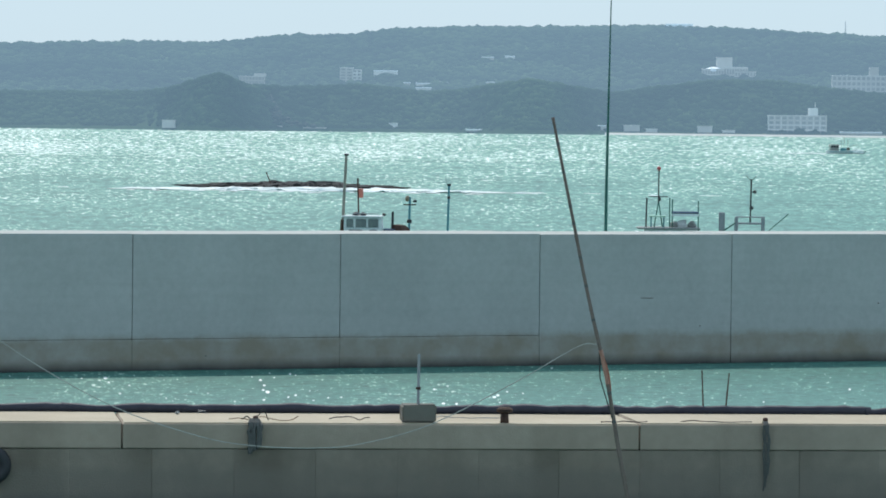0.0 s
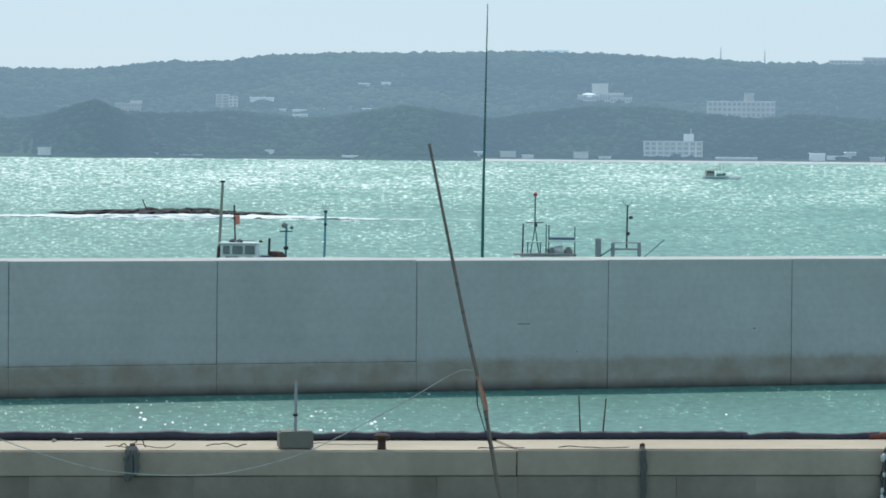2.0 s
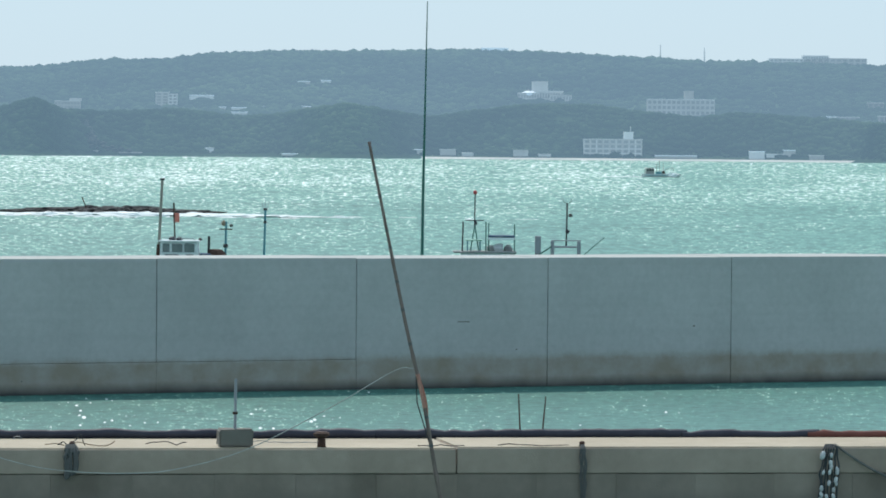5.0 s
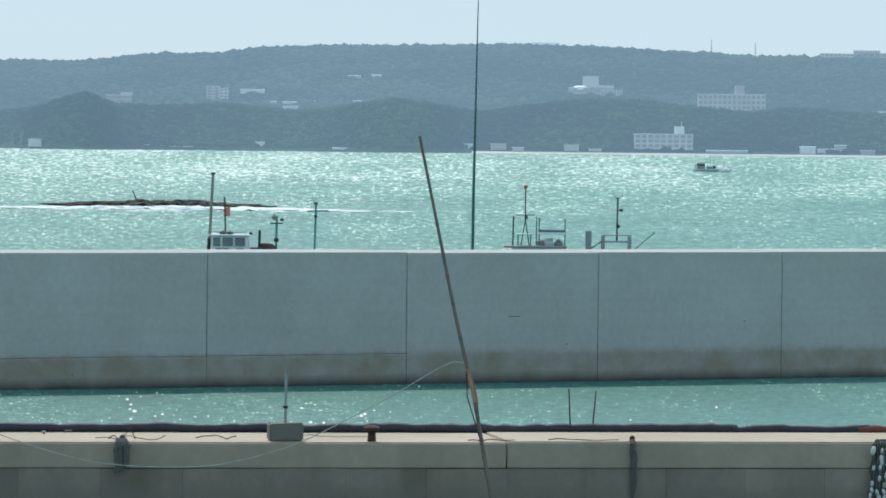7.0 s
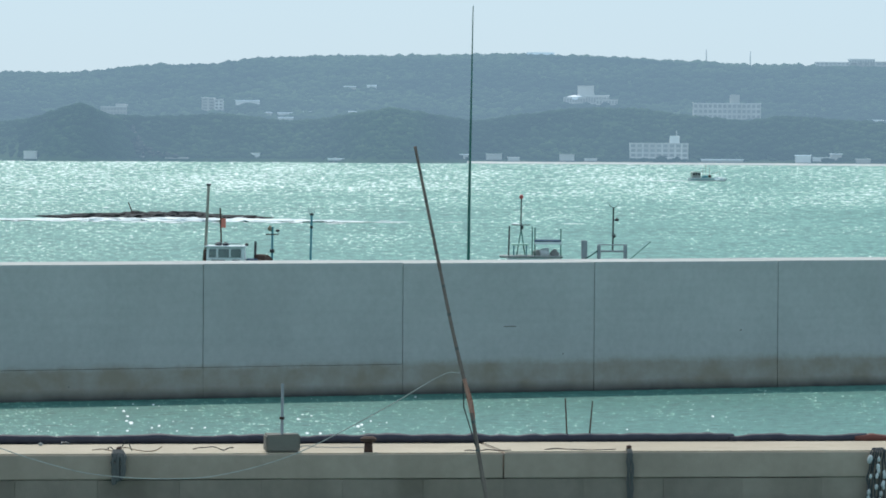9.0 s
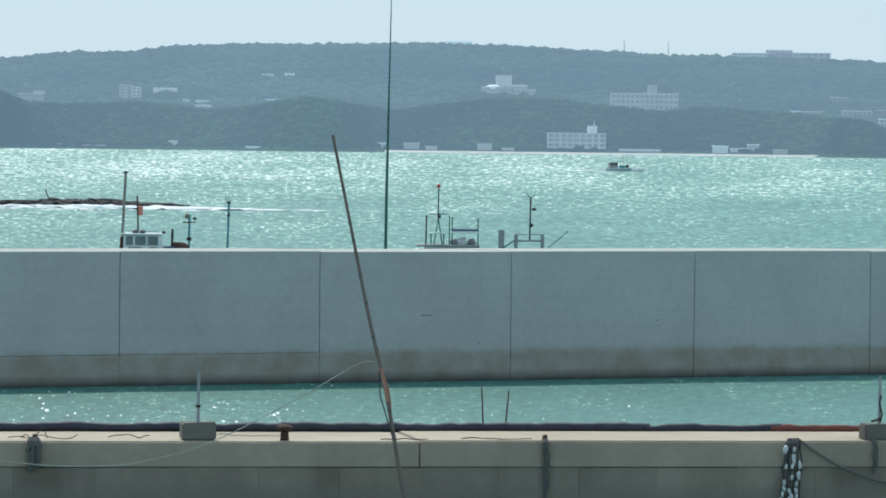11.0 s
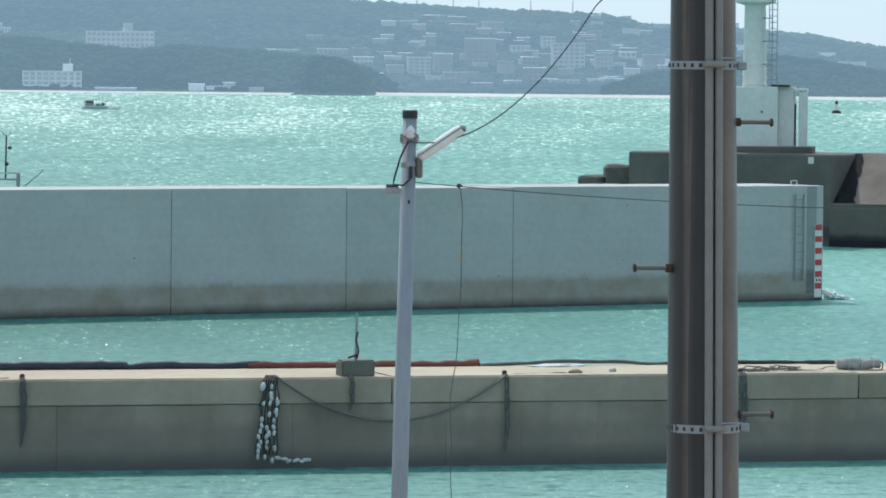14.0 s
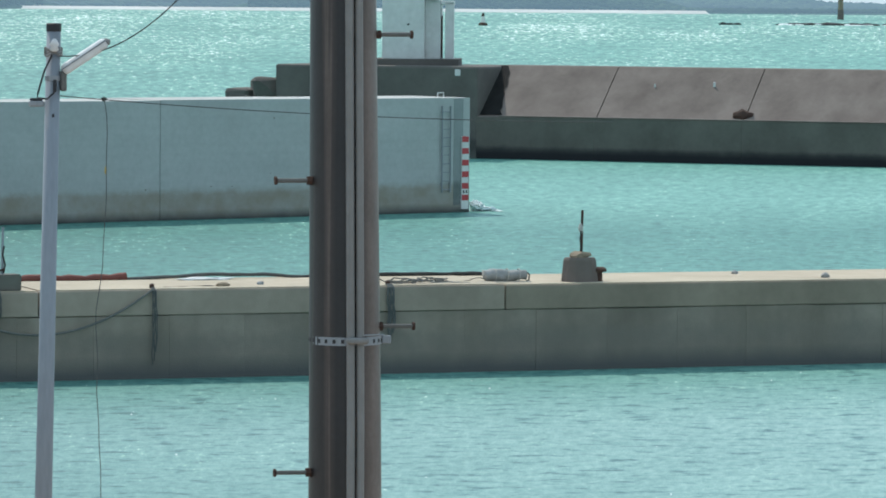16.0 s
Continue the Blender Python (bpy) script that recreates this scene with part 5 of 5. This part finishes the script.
part("bow_rail", sweep([(1.6, -0.9, 1.2), (1.8, -0.9, 2.0), (4.2, -0.2, 2.6), (4.3, 0, 1.6)], 0.06, 6), M["wood"], fb)
part("wake", lump(7.5, 1.6, 0.18, 0.6, 3, 3, at=(-8, 0, 0.02), freq=4), M["foam"], fb, "white foaming wake")

# ---------------------------------------------------------------- reef, beacons
reef = thing("reef_rock", (-30, 484, 0), "low dark reef rock awash in white surf", "rock")
own = None
rng = random.Random(3)
for i in range(46):
    k = rng.uniform(-1, 1)
    own = lump(rng.uniform(1.0, 3.0), rng.uniform(0.8, 2.0), rng.uniform(0.25, 0.62) * (1.2 - abs(k)), 0.55, 3, i, own, at=(k * 10.5, rng.uniform(-2, 2), 0.40), freq=3.0)
tagged(part("rock", own, M["rock"], reef), kind="stuff")
rod(reef, (-2.0, 0, 0.2), (-2.7, 0, 1.9), 0.06, M["rust"], "stick")
surf = None
for i in range(190):
    k = rng.uniform(-1, 1)
    surf = lump(rng.uniform(0.8, 3.0), rng.uniform(0.8, 2.0), rng.uniform(0.2, 0.42) * (1.1 - 0.8 * abs(k)), 0.7, 2, i, surf, at=(k * 19 + 2.5, -2.2 + rng.uniform(-2.6, 1.2), 0.03), freq=2.5)
for i in range(70):
    k = rng.gauss(0, 0.6)
    surf = lump(rng.uniform(0.3, 1.4), rng.uniform(0.4, 1.2), rng.uniform(0.03, 0.09), 0.8, 1, i, surf, at=(k * 24 + 3, rng.uniform(-16, 9), 0.02), freq=2.5)
tagged(part("surf", surf, M["foam"], reef, "white breaking surf"), kind="stuff")

sp = thing("wave_splash", (35.6, 157.2, 0), "white wave splash at the breakwater's end", "splash", kind="stuff")
own = None
for i in range(34):
    k = rng.random()
    own = lump(rng.uniform(0.08, 0.2), 0.14, rng.uniform(0.05, 0.16) * (1.15 - k), 0.9, 2, i, own, at=(-1.15 + 0.95 * k, rng.uniform(-0.3, 0.3), rng.uniform(0.0, 0.3) * (1 - k)), freq=3)
part("foam", own, M["foam"], sp)

bu = thing("channel_buoy", (312.7, 1414, 0), "small white channel buoy with a rusty float and lamp", "buoy")
part("float", lathe([(1.2, -0.4), (1.5, 0.2), (1.3, 0.7), (0.7, 1.0)], 14), M["rust"], bu)
part("tower", lathe([(0.8, 0.9), (0.62, 1.9)], 12), M["white"], bu)
part("tower_band", lathe([(0.63, 1.9), (0.5, 2.9)], 12), M["white"], bu)
part("lamp", lathe([(0.5, 2.9), (0.42, 3.6), (0.2, 4.0)], 12), M["rust"], bu)

far_reef = thing("reef_rock", (490, 1584, 0), "line of low dark far reef rocks in surf", "rock")
own = surf = None
for i in range(60):
    k = rng.uniform(-1, 1)
    own = lump(rng.uniform(1.2, 4.5), 2, rng.uniform(0.3, 0.7), 0.6, 2, i, own, at=(k * 44 + 10, rng.uniform(-3, 3), 0.2), freq=2.5)
    if i % 4 == 0:
        surf = lump(rng.uniform(1.2, 4), 1.2, rng.uniform(0.2, 0.6), 0.7, 2, i + 50, surf, at=(k * 40 + 4, -5 + rng.uniform(-2, 2), 0.05), freq=2.5)
for i, x in enumerate((-52, -49.5, -46.8)):
    own = lump(1.5, 1.2, 0.6, 0.5, 2, 77 + i, own, at=(x, 0, 0.15))
tagged(part("rock", own, M["rock"], far_reef), kind="stuff")
tagged(part("surf", surf, M["foam"], far_reef, "white surf"), kind="stuff")
be = thing("sea_beacon", (678, 2231, 0), "slim yellow and dark sea beacon pillar", "beacon")
part("pillar", lathe([(1.7, -1), (1.5, 5)], 12), M["old"], be)
part("upper", lathe([(1.4, 5), (1.3, 11), (2.0, 11.2), (2.0, 12.5), (0.5, 14)], 12), M["tan"], be)

# ---------------------------------------------------------------- buildings on the far shore
def building(x, y, w, h, d=14.0, floors=0, bays=0, base=None, label="pale concrete building on the far hillside", mat="far_wall", glass="far_glass", roof=None, top=None, slope=False):
    z0 = (float(land(np.array(x * 1.0), np.array(y * 1.0))) - 2.0) if base is None else base
    if slope:
        # slide the site back along its sight line, scaled up, until ground carries it
        ys = np.arange(y, 4640.0, 4.0)
        gap = land(x * ys / y, ys) - (7.3 + (z0 - 7.3) * ys / y)
        hit_ = np.argmax(gap > 0) if (gap > 0).any() else len(ys) - 1
        k = ys[hit_] / y
        x, y, z0, w, h = x * k, y * k, 7.3 + (z0 - 7.3) * k, w * k, h * k
        if top:
            top = tuple(c * k for c in top)
    t = thing("far_building", (x, y, z0), label, "building", group="buildings on the far shore")
    wallp = part("wall", box(0, 0, h / 2, w, d, h, 0.15), M[mat], t)
    part("roof", box(0, 0, h + 0.25, w + 0.8, d + 0.8, 0.5, 0.1), M[roof or mat], t)
    under = float(land(np.array(x * 1.0), np.array(y + d / 2))) - 3.0
    under = min(under, float(land(np.array(x * 1.0), np.array(y - d / 2))) - 3.0)
    if under < z0:
        part("basement", box(0, 0, (under - z0) / 2, w - 0.4, d - 0.4, z0 - under + 0.1), M["wood_far"], t)
    if top:
        tx, tw, th = top
        part("roof_house", box(tx, 0, h + th / 2 + 0.3, tw, d * 0.5, th, 0.1), M[mat], t)
    wm = None
    for f in range(floors):
        for b in range(bays):
            p = (-w / 2 + w * (b + 0.5) / bays, -d / 2 - 0.02, h * (f + 0.52) / floors)
            if wm is None:
                wm = part("window", box(0, 0, 0, w / bays * 0.66, 0.2, h / floors * 0.58), M[glass], wallp, at=p)
            else:
                again("window", wm.data, wallp, p)
    return t


# the slab hotel by the water
h = building(158.5, 3330, 42, 13.5, 12, 4, 9, base=1.6, label="white slab hotel of many balconies by the far shore", top=(11.5, 7, 5.5))
part("mast", sweep([(13, 0, 19), (13, 0, 23)], 0.4, 6), M["far_wall"], h)
slab = None
for f in range(5):
    p = (0, -6.6, 13.5 * f / 4)
    if slab is None:
        slab = part("balcony", box(0, 0, 0, 42, 1.3, 0.55), M["far_wall"], h, at=p)
    else:
        again("balcony", slab.data, h, p)
rib = None
for b in range(10):
    p = (-21 + 42 * b / 9, -6.6, 6.75)
    if rib is None:
        rib = part("balcony_wall", box(0, 0, 0, 0.5, 1.2, 13.5), M["far_wall"], h, at=p)
    else:
        again("balcony_wall", rib.data, h, p)
building(204, 3322, 30, 2.2, 8, base=1.5, label="long low white shed on the shore", roof="far_roof")
building(214.4, 3440, 50.3, 11.8, 14, 3, 14, base=33.7, slope=True, label="long white resort hotel above the trees", top=(6, 7, 6.5))
hd = building(100.8, 3450, 16.1, 4.7, 14, 1, 8, base=44.8, slope=True, label="round-roofed hall on the wooded hill")
part("dome", lump(7.6, 7.6, 3.0, 0, 3, 0, at=(0.5, 0, 4.6)), M["far_roof"], hd, "bright domed roof")
building(110.0, 3470, 11.9, 12.4, 10, 0, 0, base=46.0, slope=True, label="pale tower block behind a domed hall")
building(117.8, 3450, 17.8, 6.4, 12, 1, 9, base=44.6, slope=True, label="low wing with a spreading roof on the hill")
building(124.8, 3445, 16.1, 4.2, 12, 1, 7, base=43.8, slope=True, label="low wing beside the domed hall")
building(-179.0, 3560, 10.1, 11.4, 10, 5, 2, base=37.3, slope=True, label="slim white tower block above the trees")
building(-171.2, 3570, 6.6, 10.1, 10, 4, 2, base=37.5, slope=True, label="slim grey tower block above the trees")
building(-245.7, 3470, 19.2, 6.0, 10, 2, 8, base=34.5, slope=True, label="stepped pale apartment house behind a headland", top=(6, 9, 2.2))
for x, y, w, hh, b in ((-145.3, 3480, 18.0, 3.4, 42.5), (-129.3, 3480, 4.7, 2.1, 35.0), (-114.8, 3480, 15.0, 1.7, 35.1), (-116.5, 3480, 11.5, 1.7, 31.7), (-100.9, 3480, 6.0, 1.7, 36.1), (-66.0, 3480, 6.4, 2.1, 36.1), (-68.2, 3480, 9.0, 2.1, 54.9), (-51.5, 3480, 7.3, 2.1, 55.9), (329.1, 3480, 12.0, 2.6, 31.4), (-48.7, 3480, 25.6, 1.3, 32.4)):
    building(x, y, w, hh, 9, 0, 0, base=b, slope=True, label="small pale house among the trees of the far shore", roof="far_roof")
# wall takes the bright roof colour, painting in a sunlit sloping roof
building(100.0, 4585, 26.5, 5.1, 20, 0, 0, base=102.4, label="long bright shed roof on the ridge", mat="far_roof")
rng = random.Random(11)
for x, w, hh in ((-287.8, 9.0, 5.3), (-132.9, 6.1, 4.9), (39.2, 11.4, 5.3), (91.9, 10.6, 5.3), (16.5, 8.6, 4.9), (53.5, 8.2, 2.9), (262.3, 11.0, 5.7), (275.8, 12.7, 4.1), (286.6, 8.2, 6.9), (-69.0, 20.4, 1.2), (-189.4, 16.3, 1.2), (-217.6, 9.0, 2.0), (109.0, 9.0, 2.4), (305.6, 10.2, 3.3)):
    building(x, float(shore_line(x * 1.02)) + 12 + rng.uniform(-2, 6), w, hh, 8, 0, 0, base=1.4, label="small pale waterfront house on the far shore", roof="far_wall" if rng.random() < 0.6 else "far_roof")
# bare scree in a gully beside the headland
scree = None
for i in range(60):
    k = rng.random()
    sx = -228 + 10 * k + (rng.uniform(0, 28) if k > 0.75 else rng.uniform(0, 4 + 6 * k))
    sy = 3352 - 36 * k
    scree = lump(rng.uniform(1.2, 3.2), 2.0, rng.uniform(0.8, 1.9), 0.6, 2, i, scree, at=(sx, sy - 6, 26 - 22 * k), freq=2)
scree = part("scree_slope", scree, M["far_scree"])
tagged(scree, "pale bare scree running down to the shore", "scree", kind="stuff")
# hillside town
for x, zz, w, hh, fl, by in ((446, 18, 17, 14, 5, 4), (466, 20, 14, 15, 5, 4), (494, 26, 23, 21, 6, 6), (515, 18, 12, 12, 4, 3), (563, 25, 25, 19, 6, 6), (590, 24, 13, 13, 4, 4), (538, 15, 16, 10, 3, 4),
                             (476, 12, 18, 9, 2, 4), (428, 18, 12, 8, 2, 3), (630, 24, 16, 12, 3, 4), (525, 34, 14, 8, 2, 4), (548, 40, 10, 9, 3, 3), (505, 50, 16, 10, 2, 5), (482, 52, 20, 6, 2, 5),
                             (439, 57, 13, 3, 1, 4), (468, 57, 24, 3, 1, 6), (366, 44, 12, 4, 1, 3), (381, 33, 22, 5, 1, 6), (345, 34, 18, 3, 1, 5), (420, 30, 10, 6, 2, 3), (405, 26, 14, 6, 2, 4),
                             (454, 40, 9, 8, 2, 3), (560, 12, 22, 4, 1, 5), (520, 11, 12, 4, 1, 3), (497, 9, 15, 4, 1, 4), (610, 30, 12, 8, 2, 3), (576, 45, 14, 6, 2, 4), (640, 20, 14, 8, 2, 4), (534, 25, 12, 8, 2, 3), (460, 28, 10, 8, 2, 3)):
    building(x, 3500 + rng.uniform(-8, 8), w, hh, 12, fl, by, base=zz - 3, slope=True, label="grey-white town building on the far hillside", mat="town_wall", glass="town_glass", roof="far_roof" if rng.random() < 0.35 else "far_wall")
for x, zz, w, hh in ((631, 26, 24, 7), (655, 30, 18, 5), (690, 58, 14, 3), (700, 40, 12, 4), (785, 28, 20, 4), (765, 36, 14, 3), (830, 22, 16, 5), (925, 22, 20, 8), (905, 28, 18, 7), (950, 20, 14, 7)):
    building(x, 3500 + rng.uniform(-8, 8), w, hh, 10, 0, 0, base=zz - 3, slope=True, label="pale house high on the far hillside", roof="far_wall")
for i in range(70):
    u, zz = rng.uniform(395, 650), 10 + 50 * rng.random() ** 1.4
    building(u, 3500 + rng.uniform(-8, 8), rng.uniform(6, 13), rng.uniform(3, 6), 8, 0, 0, base=zz, slope=True, label="small pale house in the far hillside town", mat="town_wall", roof="far_roof" if rng.random() < 0.5 else "far_wall")
# hilltop resort and masts
for x, w, hh in ((395, 42, 5), (440, 62, 7), (420, 26, 9)):
    building(x, 4590, w, hh, 14, 2, 10, base=float(curve_of(BACK, x * 1.0)) - 5, label="long hilltop resort building on the ridge")
for x in (266, 310, 585, 622, 648, 701, 744):
    mt = thing("radio_mast", (x, 4600, float(curve_of(BACK, x * 1.0)) - 4), "thin lattice radio mast on the ridge", "mast", group="masts on the ridge")
    part("mast", sweep([(0, 0, -3), (0, 0, 15)], [0.9, 0.3], 6), M["far_wall"], mt)
# bare slope, sand and flat meadow
sc = part("sand_beach", prism([(3294, -1.0), (3294.5, 0.1), (3307, 2.3), (3307, -1.0)], 385, 900), M["far_beach"])
tagged(sc, "pale sandy beach below the town", "beach", kind="structure")
sc = part("sand_shore", prism([(3297, -1.0), (3297.5, 0.1), (3307, 1.5), (3307, -1.0)], 20, 385), M["far_beach"])
tagged(sc, "thin pale sand line of the far shore", "beach", kind="structure")
md = part("meadow_flat", box(490, 3375, 170, 110, 8.0, 1.0), M["far_green"])
tagged(md, "flat pale green scrub behind the beach", "meadow", kind="structure")
